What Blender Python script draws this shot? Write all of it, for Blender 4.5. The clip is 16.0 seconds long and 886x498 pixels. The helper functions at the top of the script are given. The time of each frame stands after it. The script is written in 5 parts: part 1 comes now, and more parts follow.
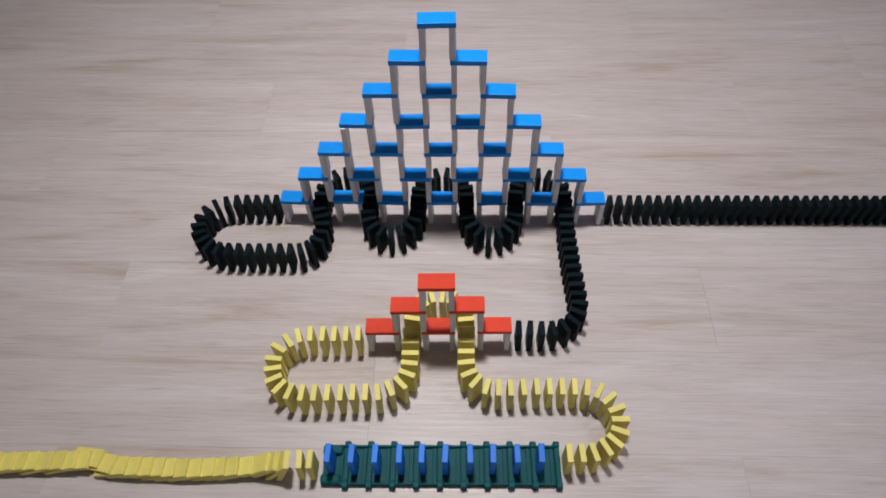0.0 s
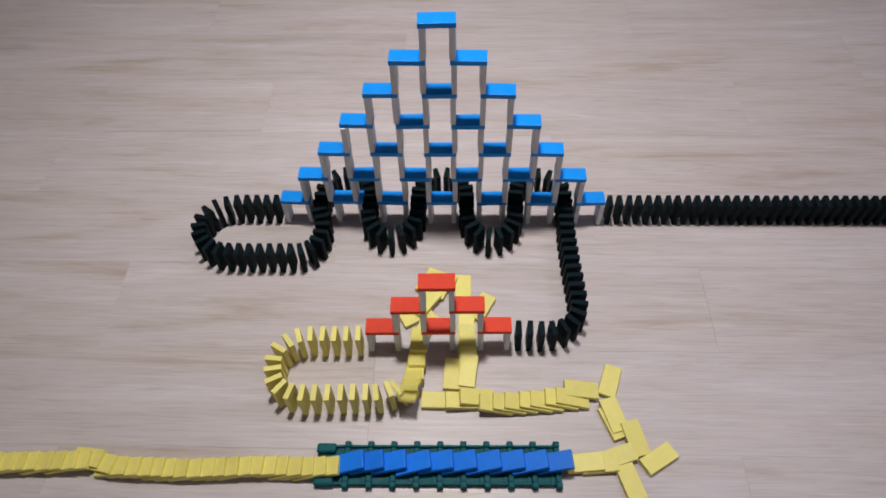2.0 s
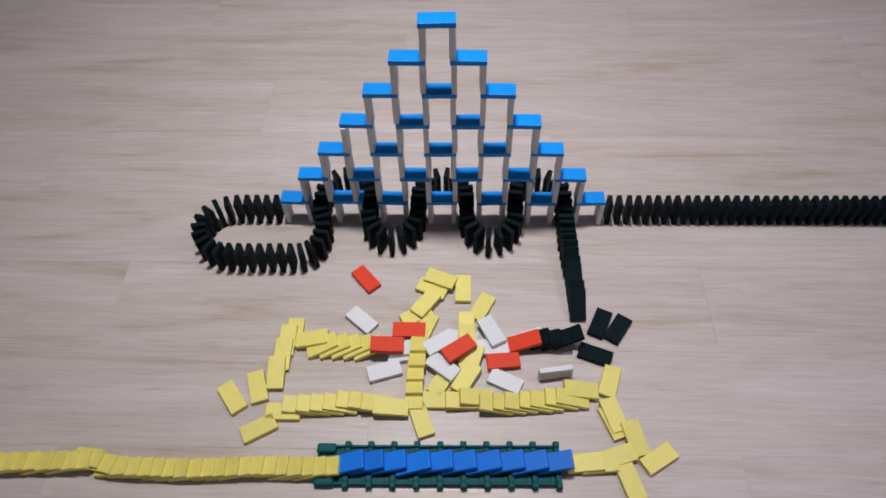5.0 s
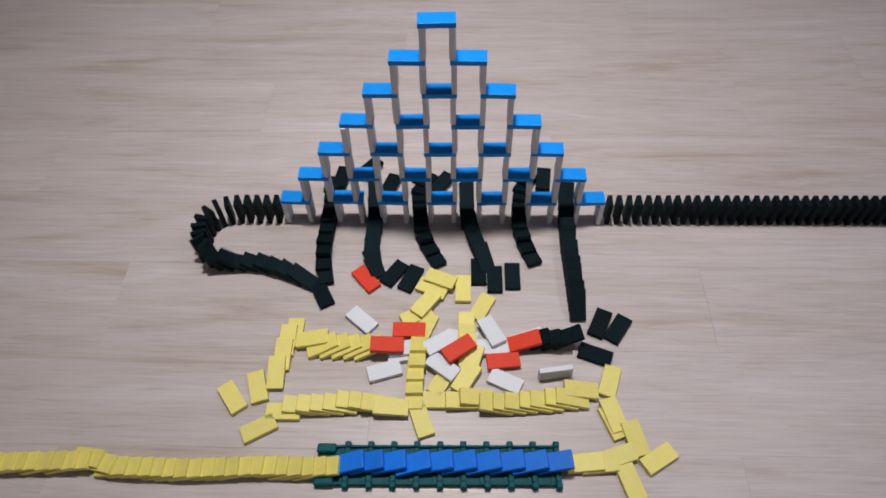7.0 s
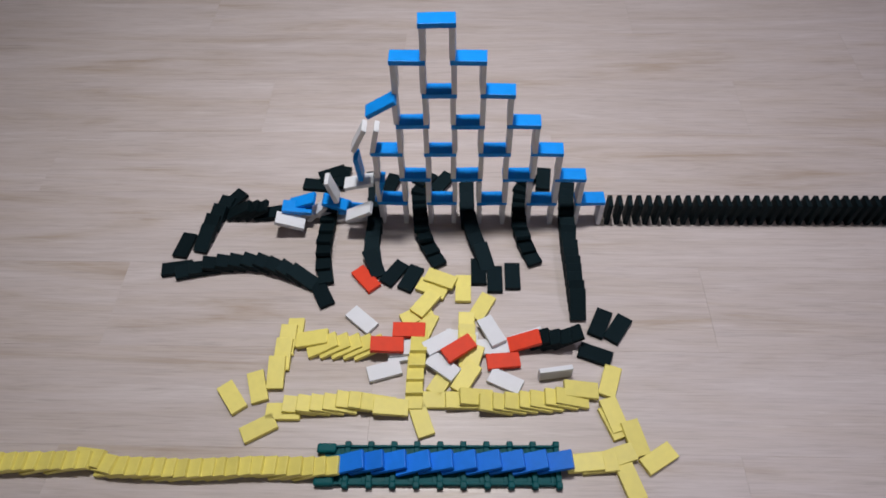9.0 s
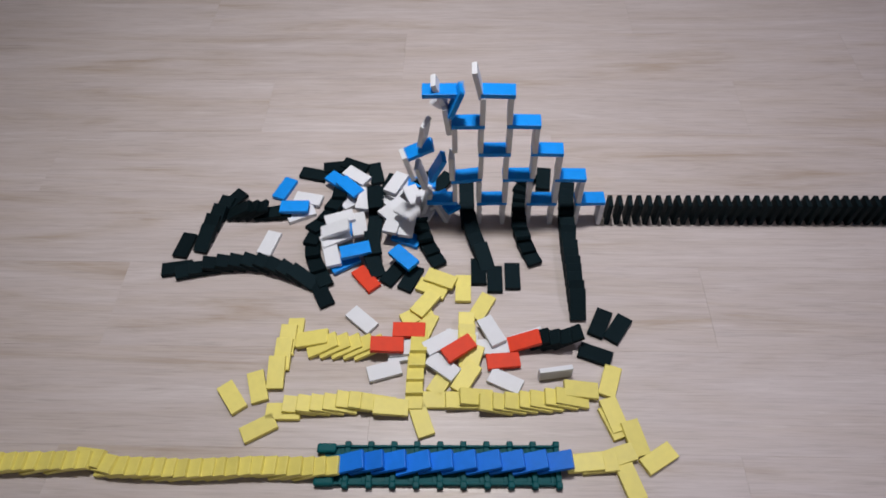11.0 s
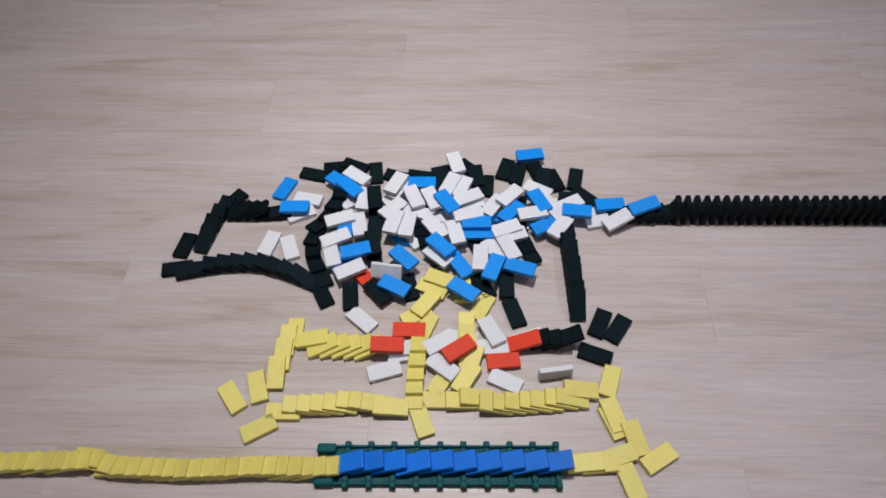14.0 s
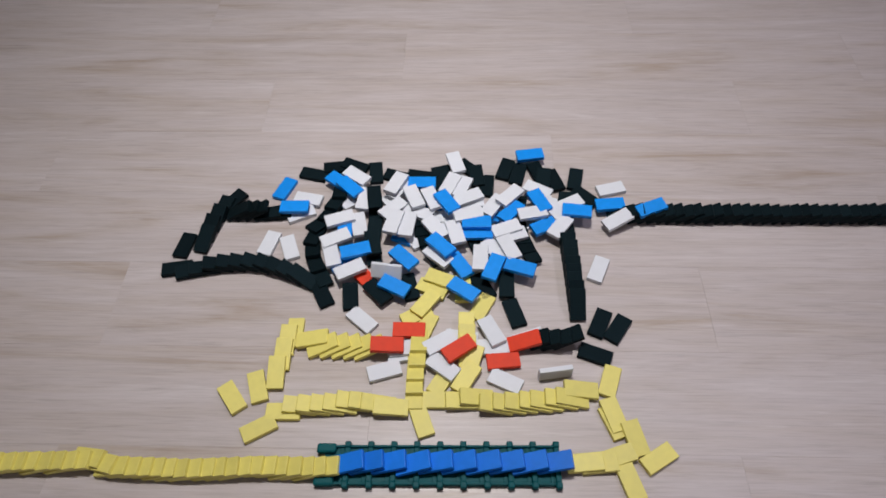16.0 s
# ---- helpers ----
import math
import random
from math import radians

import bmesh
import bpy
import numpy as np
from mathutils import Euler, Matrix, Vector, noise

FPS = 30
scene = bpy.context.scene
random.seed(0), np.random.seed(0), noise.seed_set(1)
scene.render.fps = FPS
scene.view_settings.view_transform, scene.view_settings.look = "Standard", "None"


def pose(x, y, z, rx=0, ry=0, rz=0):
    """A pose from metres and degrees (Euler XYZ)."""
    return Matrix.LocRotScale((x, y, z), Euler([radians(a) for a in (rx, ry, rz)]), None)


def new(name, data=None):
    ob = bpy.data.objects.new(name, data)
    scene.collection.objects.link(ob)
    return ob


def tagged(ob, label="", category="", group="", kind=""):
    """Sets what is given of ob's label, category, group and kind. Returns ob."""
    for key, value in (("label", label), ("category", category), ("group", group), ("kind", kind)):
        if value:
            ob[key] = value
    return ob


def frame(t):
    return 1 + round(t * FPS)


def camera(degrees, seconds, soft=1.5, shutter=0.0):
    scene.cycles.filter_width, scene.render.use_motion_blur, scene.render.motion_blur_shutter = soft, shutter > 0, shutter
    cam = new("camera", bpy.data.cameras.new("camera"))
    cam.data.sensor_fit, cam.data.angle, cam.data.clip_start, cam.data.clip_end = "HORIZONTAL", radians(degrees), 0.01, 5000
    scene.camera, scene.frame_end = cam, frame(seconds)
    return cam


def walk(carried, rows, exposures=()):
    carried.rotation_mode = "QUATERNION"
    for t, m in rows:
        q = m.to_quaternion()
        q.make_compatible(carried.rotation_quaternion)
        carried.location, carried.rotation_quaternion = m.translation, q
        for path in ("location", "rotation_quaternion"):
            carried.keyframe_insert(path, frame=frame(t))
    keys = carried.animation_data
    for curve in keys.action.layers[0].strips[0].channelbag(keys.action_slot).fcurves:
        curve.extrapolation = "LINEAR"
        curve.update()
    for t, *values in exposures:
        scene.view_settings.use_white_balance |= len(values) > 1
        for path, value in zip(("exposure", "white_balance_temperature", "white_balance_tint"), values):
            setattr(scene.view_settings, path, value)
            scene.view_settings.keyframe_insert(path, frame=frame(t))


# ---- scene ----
# the camera stands still on a support above the floor, tilted down
cam = camera(66.996, 16.0, soft=1.75, shutter=0.4)
STAND = pose(0.0339, -0.7172, 0.8761, 36.698, 1.050, 1.393)
# the picture darkens a little as the pale blocks spread out
walk(cam, [(0.0, STAND), (16.0, STAND)], exposures=[(0.0, 0.06), (4.0, 0.02), (7.0, -0.02), (12.0, -0.03), (16.0, -0.06)])

# ---- light: a dim room under its ceiling lamps
world = bpy.data.worlds.new("world")
scene.world = world
world.use_nodes = True
world.node_tree.nodes["Background"].inputs[0].default_value = (0.5, 0.55, 0.6, 1)
world.node_tree.nodes["Background"].inputs[1].default_value = 0.03


def ceiling_light_source(x, y, z, size, watts, colour, spread=180):
    data = bpy.data.lights.new("ceiling_light", "AREA")
    data.shape, data.size, data.energy, data.color = "DISK", size, watts, colour
    data.spread = radians(spread)
    ob = new("ceiling_light", data)
    ob.matrix_world = pose(x, y, z - 0.022)


ceiling_light_source(-0.06, 0.16, 2.42, 0.22, 9.6, (0.995, 0.962, 0.955), 80)
ceiling_light_source(1.37, 0.35, 2.42, 0.26, 9.6, (1.0, 0.935, 1.16))


# ---- materials
def material(name):
    mat = bpy.data.materials.new(name)
    mat.use_nodes = True
    return mat, mat.node_tree.nodes, mat.node_tree.links, mat.node_tree.nodes["Principled BSDF"]


def ramp(nodes, stops):
    node = nodes.new("ShaderNodeValToRGB")
    while len(node.color_ramp.elements) < len(stops):
        node.color_ramp.elements.new(0.5)
    for element, (at, colour) in zip(node.color_ramp.elements, stops):
        element.position, element.color = at, (*colour, 1)
    return node


def plastic(name, colour, rough, spread=0.1, grime=0.12, spec=0.5):
    """Moulded plastic: each piece a little different, with scuffs and a fine grain."""
    mat, nodes, links, bsdf = material(name)
    info, coord = nodes.new("ShaderNodeObjectInfo"), nodes.new("ShaderNodeTexCoord")
    scuff, fine = nodes.new("ShaderNodeTexNoise"), nodes.new("ShaderNodeTexNoise")
    shift = nodes.new("ShaderNodeVectorMath")
    shift.operation = "ADD"
    links.new(coord.outputs["Object"], shift.inputs[0])
    links.new(info.outputs["Random"], shift.inputs[1])
    scuff.inputs["Scale"].default_value, scuff.inputs["Detail"].default_value = 90, 5
    fine.inputs["Scale"].default_value = 900
    links.new(shift.outputs[0], scuff.inputs["Vector"])
    links.new(shift.outputs[0], fine.inputs["Vector"])
    hue = nodes.new("ShaderNodeHueSaturation")
    hue.inputs["Color"].default_value = (*colour, 1)
    vary = nodes.new("ShaderNodeMapRange")
    vary.inputs["To Min"].default_value, vary.inputs["To Max"].default_value = 1 - spread, 1 + spread
    links.new(info.outputs["Random"], vary.inputs["Value"])
    links.new(vary.outputs[0], hue.inputs["Value"])
    mix = nodes.new("ShaderNodeMix")
    mix.data_type, mix.blend_type = "RGBA", "MULTIPLY"
    mix.inputs[0].default_value = grime
    tone = ramp(nodes, [(0.35, (0.35, 0.35, 0.35)), (0.62, (1, 1, 1))])
    links.new(scuff.outputs[0], tone.inputs[0])
    links.new(hue.outputs[0], mix.inputs[6])
    links.new(tone.outputs[0], mix.inputs[7])
    links.new(mix.outputs[2], bsdf.inputs["Base Color"])
    gloss = nodes.new("ShaderNodeMapRange")
    gloss.inputs["To Min"].default_value, gloss.inputs["To Max"].default_value = rough - 0.07, rough + 0.12
    links.new(scuff.outputs[0], gloss.inputs["Value"])
    links.new(gloss.outputs[0], bsdf.inputs["Roughness"])
    bsdf.inputs["Specular IOR Level"].default_value = spec
    bump = nodes.new("ShaderNodeBump")
    bump.inputs["Strength"].default_value, bump.inputs["Distance"].default_value = 0.08, 0.0004
    links.new(fine.outputs[0], bump.inputs["Height"])
    links.new(bump.outputs[0], bsdf.inputs["Normal"])
    return mat


def wood_floor():
    """Pale greyed oak laminate, grain along x, each board different."""
    mat, nodes, links, bsdf = material("greyed_oak_laminate")
    info, geo = nodes.new("ShaderNodeObjectInfo"), nodes.new("ShaderNodeNewGeometry")
    offset = nodes.new("ShaderNodeVectorMath")
    offset.operation = "MULTIPLY_ADD"
    combine = nodes.new("ShaderNodeCombineXYZ")
    links.new(info.outputs["Random"], combine.inputs[0])
    links.new(info.outputs["Random"], combine.inputs[1])
    links.new(combine.outputs[0], offset.inputs[0])
    offset.inputs[1].default_value = (37.0, 19.0, 0.0)
    links.new(geo.outputs["Position"], offset.inputs[2])

    def streak(sx, sy, detail, rough=0.55, warp=0.0):
        place, tex = nodes.new("ShaderNodeMapping"), nodes.new("ShaderNodeTexNoise")
        place.inputs["Scale"].default_value = (sx, sy, 1)
        tex.inputs["Scale"].default_value, tex.inputs["Detail"].default_value = 1, detail
        tex.inputs["Roughness"].default_value, tex.inputs["Distortion"].default_value = rough, warp
        links.new(offset.outputs[0], place.inputs[0])
        links.new(place.outputs[0], tex.inputs["Vector"])
        return tex

    broad, grain, pores, cloud = streak(0.9, 9, 6, 0.62, 2.8), streak(5, 150, 4, 0.6), streak(16, 480, 2), streak(1.6, 4.5, 4, 0.55, 0.8)
    base = ramp(nodes, [(0.28, (0.400, 0.328, 0.272)), (0.43, (0.478, 0.421, 0.397)), (0.58, (0.510, 0.458, 0.447)), (0.72, (0.553, 0.505, 0.498))])
    links.new(broad.outputs[0], base.inputs[0])

    def times(colour, tex, lo, hi, amount):
        tone = ramp(nodes, [(lo, (0.45, 0.42, 0.40)), (hi, (1, 1, 1))])
        links.new(tex.outputs[0], tone.inputs[0])
        mix = nodes.new("ShaderNodeMix")
        mix.data_type, mix.blend_type = "RGBA", "MULTIPLY"
        mix.inputs[0].default_value = amount
        links.new(colour, mix.inputs[6])
        links.new(tone.outputs[0], mix.inputs[7])
        return mix.outputs[2]

    colour = times(base.outputs[0], grain, 0.34, 0.56, 0.15)
    colour = times(colour, pores, 0.34, 0.5, 0.20)
    colour = times(colour, cloud, 0.3, 0.62, 0.12)
    colour = times(colour, streak(4, 60, 6, 0.72, 2.6), 0.32, 0.46, 0.2)
    # short pale streaks: glints on the embossed grain, put into the colour
    glint, pale = ramp(nodes, [(0.56, (0, 0, 0)), (0.72, (0.40, 0.40, 0.40))]), nodes.new("ShaderNodeMix")
    links.new(streak(6, 150, 4, 0.6, 1.4).outputs[0], glint.inputs[0])
    pale.data_type = "RGBA"
    links.new(glint.outputs[0], pale.inputs[0])
    links.new(colour, pale.inputs[6])
    pale.inputs[7].default_value = (0.60, 0.565, 0.56, 1)
    colour = pale.outputs[2]
    hue = nodes.new("ShaderNodeHueSaturation")
    vary = nodes.new("ShaderNodeMapRange")
    vary.inputs["To Min"].default_value, vary.inputs["To Max"].default_value = 0.985, 1.015
    links.new(info.outputs["Random"], vary.inputs["Value"])
    links.new(vary.outputs[0], hue.inputs["Value"])
    links.new(colour, hue.inputs["Color"])
    links.new(hue.outputs[0], bsdf.inputs["Base Color"])
    gloss = nodes.new("ShaderNodeMapRange")
    gloss.inputs["To Min"].default_value, gloss.inputs["To Max"].default_value = 0.28, 0.52
    links.new(grain.outputs[0], gloss.inputs["Value"])
    links.new(gloss.outputs[0], bsdf.inputs["Roughness"])
    bump = nodes.new("ShaderNodeBump")
    bump.inputs["Strength"].default_value, bump.inputs["Distance"].default_value = 0.5, 0.0008
    links.new(grain.outputs[0], bump.inputs["Height"])
    links.new(bump.outputs[0], bsdf.inputs["Normal"])
    return mat


def plaster(name, colour):
    mat, nodes, links, bsdf = material(name)
    tex = nodes.new("ShaderNodeTexNoise")
    tex.inputs["Scale"].default_value, tex.inputs["Detail"].default_value = 14, 6
    tone = ramp(nodes, [(0.3, tuple(c * 0.93 for c in colour)), (0.7, colour)])
    links.new(tex.outputs[0], tone.inputs[0])
    links.new(tone.outputs[0], bsdf.inputs["Base Color"])
    bsdf.inputs["Roughness"].default_value = 0.85
    return mat


YELLOW = plastic("yellow_plastic", (0.73, 0.65, 0.165), 0.5, 0.07, 0.08)
BLUE = plastic("blue_plastic", (0.002, 0.258, 0.80), 0.42, 0.06, 0.12, 0.25)
ROYAL = plastic("royal_blue_plastic", (0.006, 0.182, 0.75), 0.45, 0.12, 0.12, 0.3)
RED = plastic("red_plastic", (0.68, 0.045, 0.013), 0.5, 0.06, 0.12, 0.25)
WHITE = plastic("white_plastic", (0.655, 0.68, 0.72), 0.5, 0.03, 0.04, 0.3)
BLACK = plastic("black_plastic", (0.0042, 0.0090, 0.0108), 0.60, 0.3, 0.12, 0.1)
BLACK.node_tree.nodes["Principled BSDF"].inputs["Specular Tint"].default_value = (0.45, 0.78, 1.0, 1)
GREEN = plastic("dark_green_plastic", (0.001, 0.082, 0.092), 0.5, 0.05, 0.12, 0.14)
OAK = wood_floor()
UNDERLAY = plaster("joint_filler", (0.40, 0.35, 0.31))
WALL = plaster("white_wall_paint", (0.78, 0.78, 0.78))
CEIL = plaster("white_ceiling_paint", (0.80, 0.80, 0.80))
GLOW, _n, _l, _b = material("lamp_diffuser_glow")
_b.inputs["Emission Color"].default_value = (1.0, 0.96, 0.93, 1)
_b.inputs["Emission Strength"].default_value = 6
RIM = plaster("white_lamp_rim", (0.8, 0.8, 0.8))


# ---- mesh helpers
def box(bm, x0, y0, z0, x1, y1, z1, bevel=0.0, segments=1):
    made = bmesh.ops.create_cube(bm, size=1.0)["verts"]
    for vert in made:
        vert.co = Vector((x0 if vert.co.x < 0 else x1, y0 if vert.co.y < 0 else y1, z0 if vert.co.z < 0 else z1))
    if bevel:
        edges = list({e for vert in made for e in vert.link_edges})
        bmesh.ops.bevel(bm, geom=edges, offset=bevel, segments=segments, profile=0.5, affect="EDGES")


def mesh_of(name, bm, mat):
    bmesh.ops.recalc_face_normals(bm, faces=bm.faces)
    data = bpy.data.meshes.new(name)
    bm.to_mesh(data)
    bm.free()
    data.materials.append(mat)
    return data


def part(name, bm, mat, parent, label=""):
    ob = new(name, mesh_of(name, bm, mat))
    ob.parent = parent
    return tagged(ob, label)


# ---- the room: floor, four unseen walls and ceiling; near south wall bounces fill light
X0, X1, Y0, Y1, TOP = -2.8, 2.4, -1.15, 3.6, 2.45
bm = bmesh.new()
box(bm, X0, Y0, -0.06, X1, Y1, -0.004)
floor = tagged(new("floor", mesh_of("floor", bm, UNDERLAY)), "pale greyed oak laminate floor with fine horizontal grain", "floor", kind="structure")
for name, size in (("wall_north", (X0 - 0.12, Y1, -0.06, X1 + 0.12, Y1 + 0.12, TOP)), ("wall_south", (X0 - 0.12, Y0 - 0.12, -0.06, X1 + 0.12, Y0, TOP)),
                   ("wall_west", (X0 - 0.12, Y0, -0.06, X0, Y1, TOP)), ("wall_east", (X1, Y0, -0.06, X1 + 0.12, Y1, TOP))):
    bm = bmesh.new()
    box(bm, *size)
    tagged(new(name, mesh_of(name, bm, WALL)), "plain white painted room wall, out of view", "wall", kind="structure")
bm = bmesh.new()
box(bm, X0 - 0.12, Y0 - 0.12, TOP, X1 + 0.12, Y1 + 0.12, TOP + 0.1)
tagged(new("ceiling", mesh_of("ceiling", bm, CEIL)), "plain white painted ceiling", "ceiling", kind="structure")


def ceiling_lamp(x, y, z):
    lamp = tagged(new("ceiling_lamp"), "round white ceiling lamp, lit", "lamp", "ceiling lamps")
    lamp.matrix_world = pose(x, y, z + 0.025)
    bm = bmesh.new()
    bmesh.ops.create_cone(bm, cap_ends=True, segments=40, radius1=0.145, radius2=0.155, depth=0.03, matrix=Matrix.Translation((0, 0, -0.015)))
    part("housing", bm, RIM, lamp)
    bm = bmesh.new()
    bmesh.ops.create_cone(bm, cap_ends=True, segments=40, radius1=0.125, radius2=0.13, depth=0.006, matrix=Matrix.Translation((0, 0, -0.034)))
    part("diffuser", bm, GLOW, lamp, "glowing white diffuser")


ceiling_lamp(-0.06, 0.16, 2.42)
ceiling_lamp(1.37, 0.35, 2.42)

# ---- the track that holds a row of blocks
LONG, WIDE, THICK = 0.048, 0.024, 0.0075
MOVES = []


def domino_track():
    track = tagged(new("domino_track"), "dark green plastic domino track with cross ribs on floor", "toy track")
    track.matrix_world = pose(0.0035, -0.4215, 0, 0, 0, 0.9)
    half, side = 0.150, 0.0245
    bm = bmesh.new()
    box(bm, -half, -side, 0.0, half + 0.0085, side, 0.0045, 0.0008)
    part("base_plate", bm, GREEN, track)
    for s in (-1, 1):
        bm = bmesh.new()
        box(bm, -half, s * side - 0.0016, 0.0005, half + 0.008, s * side + 0.0016, 0.009, 0.0006)
        part("side_rail", bm, GREEN, track)
    for k in range(10):
        x = -0.119 + 0.0306 * k
        for s in (-1, 1):
            bm = bmesh.new()
            box(bm, x - 0.0042, s * (side + 0.002) - 0.0042, 0.0, x + 0.0042, s * (side + 0.002) + 0.0042, 0.0115, 0.0014)
            part("tab", bm, GREEN, track)
        # raised bar across, with a lower ledge beside it
        bm = bmesh.new()
        box(bm, x - 0.0036, -side + 0.002, 0.0046, x + 0.0036, side - 0.002, 0.0098, 0.0009)
        part("cross_rib", bm, GREEN, track)
        bm = bmesh.new()
        box(bm, x - 0.0100, -side + 0.002, 0.0046, x - 0.0042, side - 0.002, 0.0064, 0.0005)
        part("ledge", bm, GREEN, track)
    for s in (-1, 1):
        # forked end clip
        bm = bmesh.new()
        box(bm, -half - 0.010, s * 0.0215 - 0.0065, 0.0, -half + 0.016, s * 0.0215 + 0.0065, 0.012, 0.003, 2)
        clip = part("end_clip", bm, GREEN, track)
        # the end clips are pushed outwards as the first block goes over
        MOVES.append((clip, [(0.0, pose(0.009, -s * 0.002, 0)), (0.03, pose(0.009, -s * 0.002, 0)), (0.13, pose(0, 0, 0)), (16.0, pose(0, 0, 0))]))
    return track


domino_track()


# ---- the blocks
def block_mesh(name, mat):
    bm = bmesh.new()
    box(bm, -LONG / 2, -WIDE / 2, -THICK / 2, LONG / 2, WIDE / 2, THICK / 2, 0.0007, 2)
    data = mesh_of(name, bm, mat)
    return data


MESHES = {"yellow": block_mesh("yellow_domino", YELLOW), "blue": block_mesh("blue_domino", BLUE), "royal": block_mesh("royal_blue_domino", ROYAL), "red": block_mesh("red_domino", RED),
          "white": block_mesh("white_domino", WHITE), "black": block_mesh("black_domino", BLACK)}
PLACES = {
    "yellow_run": ("yellow plastic domino in the toppled run on the floor", "toppled yellow run"),
    "yellow_line": ("yellow plastic domino of the winding line on the floor", "winding yellow line"),
    "royal_track": ("royal blue plastic domino set in the green track", "blue dominoes in the track"),
    "red_tower": ("red plastic domino slab of the small bridge tower", "red tower slabs"),
    "white_tower": ("white plastic domino leg of the small red tower", "red tower legs"),
    "black_line": ("black plastic domino of the line winding under the pyramid", "winding black line"),
    "black_row": ("black plastic domino of the long straight row", "straight black row"),
    "blue_pyramid": ("bright blue plastic domino slab of the tall pyramid", "blue pyramid slabs"),
    "white_pyramid": ("white plastic domino leg of the tall blue pyramid", "pyramid legs"),
}


def turn(p):
    """Roll, pitch (the head's rise) and heading in degrees, as a rotation."""
    return Euler((radians(p[3]), radians(-p[4]), radians(p[5]))).to_quaternion()


def above(place, q):
    """Lift a centre so that no corner of the block goes below the floor."""
    m = q.to_matrix()
    low = abs(m[2][0]) * LONG / 2 + abs(m[2][1]) * WIDE / 2 + abs(m[2][2]) * THICK / 2
    return Vector((place.x, place.y, max(place.z, low)))


def put(place, q):
    return Matrix.LocRotScale(above(place, q), q, None)


def steps(kind, t, took, a, b):
    """Poses on the way from a to b, each with its time."""
    qa, qb = turn(a), turn(b)
    pa, pb = Vector(a[:3]), Vector(b[:3])
    if qa.dot(qb) < 0:
        qb = -qb
    edge = Vector((-LONG / 2, 0, -THICK / 2))
    made = []
    for u in (0.0, 0.3, 0.55, 0.8, 1.0):
        if kind == "topple":
            # it turns about its lower front edge, faster and faster
            w = u ** 1.7
            heading = (b[5] - a[5] + 180) % 360 - 180
            q = turn((0, 0, 0, a[3] + (b[3] - a[3]) * w, a[4] + (b[4] - a[4]) * w, a[5] + heading * w))
            foot = (pa + qa @ edge).lerp(pb + qb @ edge, w)
            made.append((t + took * u, put(foot - q @ edge, q)))
        elif kind == "tip":
            # it leans over slowly, still held by its neighbours
            w = u ** 1.2
            made.append((t + took * u, put(pa.lerp(pb, w), qa.slerp(qb, w))))
        elif kind == "throw":
            # it drops as it tips
            q = qa.slerp(qb, u ** 1.3)
            place = pa.lerp(pb, u ** 1.3)
            place.z = pa.z + (pb.z - pa.z) * u ** 2
            made.append((t + took * u, put(place, q)))
        else:
            w = u * (2 - u)
            made.append((t + took * u, put(pa.lerp(pb, w), qa.slerp(qb, w))))
    return made


def block(place, start, *events):
    colour = place.split("_")[0]
    label, group = PLACES[place]
    ob = tagged(new(MESHES[colour].name, MESHES[colour]), label, "domino", group)
    here = put(Vector(start[:3]), turn(start))
    ob.matrix_world = here
    if events:
        rows, last = [(0.0, here)], start
        for name, t, took, goal in events:
            for row in steps(name, t, took, last, goal):
                if len(rows) > 1 and frame(row[0]) == frame(rows[-1][0]):
                    rows[-1] = row
                elif frame(row[0]) > frame(rows[-1][0]):
                    rows.append(row)
            last = goal
        if frame(rows[-1][0]) < frame(16.0):
            rows.append((16.0, rows[-1][1]))
        MOVES.append((ob, rows))
    return ob


# the yellow run that has already gone down, and its last blocks still tipping
block("yellow_run", (-0.6074, -0.4308, 0.0108, 0, 18, -1))
block("yellow_run", (-0.591, -0.4306, 0.0108, 0, 18, -1))
block("yellow_run", (-0.5716, -0.432, 0.0112, 0, 19, 4))
block("yellow_run", (-0.5582, -0.4306, 0.0107, 0, 18, 2))
block("yellow_run", (-0.542, -0.4289, 0.0106, 0, 17, -0))
block("yellow_run", (-0.5223, -0.4303, 0.0113, 0, 19, 4))
block("yellow_run", (-0.5072, -0.4279, 0.0107, 0, 18, 0))
block("yellow_run", (-0.4903, -0.4288, 0.0113, 0, 19, 4))
block("yellow_run", (-0.4737, -0.4265, 0.011, 0, 18, -0))
block("yellow_run", (-0.4582, -0.4214, 0.0106, 0, 17, -11))
block("yellow_run", (-0.4383, -0.4278, 0.0114, 0, 19, -15))
block("yellow_run", (-0.4222, -0.4331, 0.0107, 0, 18, -1))
block("yellow_run", (-0.4046, -0.434, 0.0113, 0, 19, -1))
block("yellow_run", (-0.3889, -0.4339, 0.0108, 0, 18, -1))
block("yellow_run", (-0.3735, -0.4339, 0.0106, 0, 17, -1))
block("yellow_run", (-0.358, -0.4351, 0.0105, 0, 17, 1))
block("yellow_run", (-0.342, -0.4359, 0.0107, 0, 18, 2))
block("yellow_run", (-0.3243, -0.4355, 0.0108, 0, 18, 3))
block("yellow_run", (-0.3068, -0.4338, 0.0108, 0, 18, 1))
block("yellow_run", (-0.2931, -0.4339, 0.0107, 0, 18, 4))
block("yellow_run", (-0.2764, -0.4332, 0.0107, 0, 18, 5))
block("yellow_run", (-0.2599, -0.4321, 0.0105, 0, 17, 5))
block("yellow_run", (-0.2445, -0.43, 0.0112, 0, 19, -1))
block("yellow_run", (-0.2312, -0.4293, 0.0168, 0, 35, -1), ("topple", 0.00, 0.09, (-0.227, -0.4294, 0.0108, 0, 18, -1)))
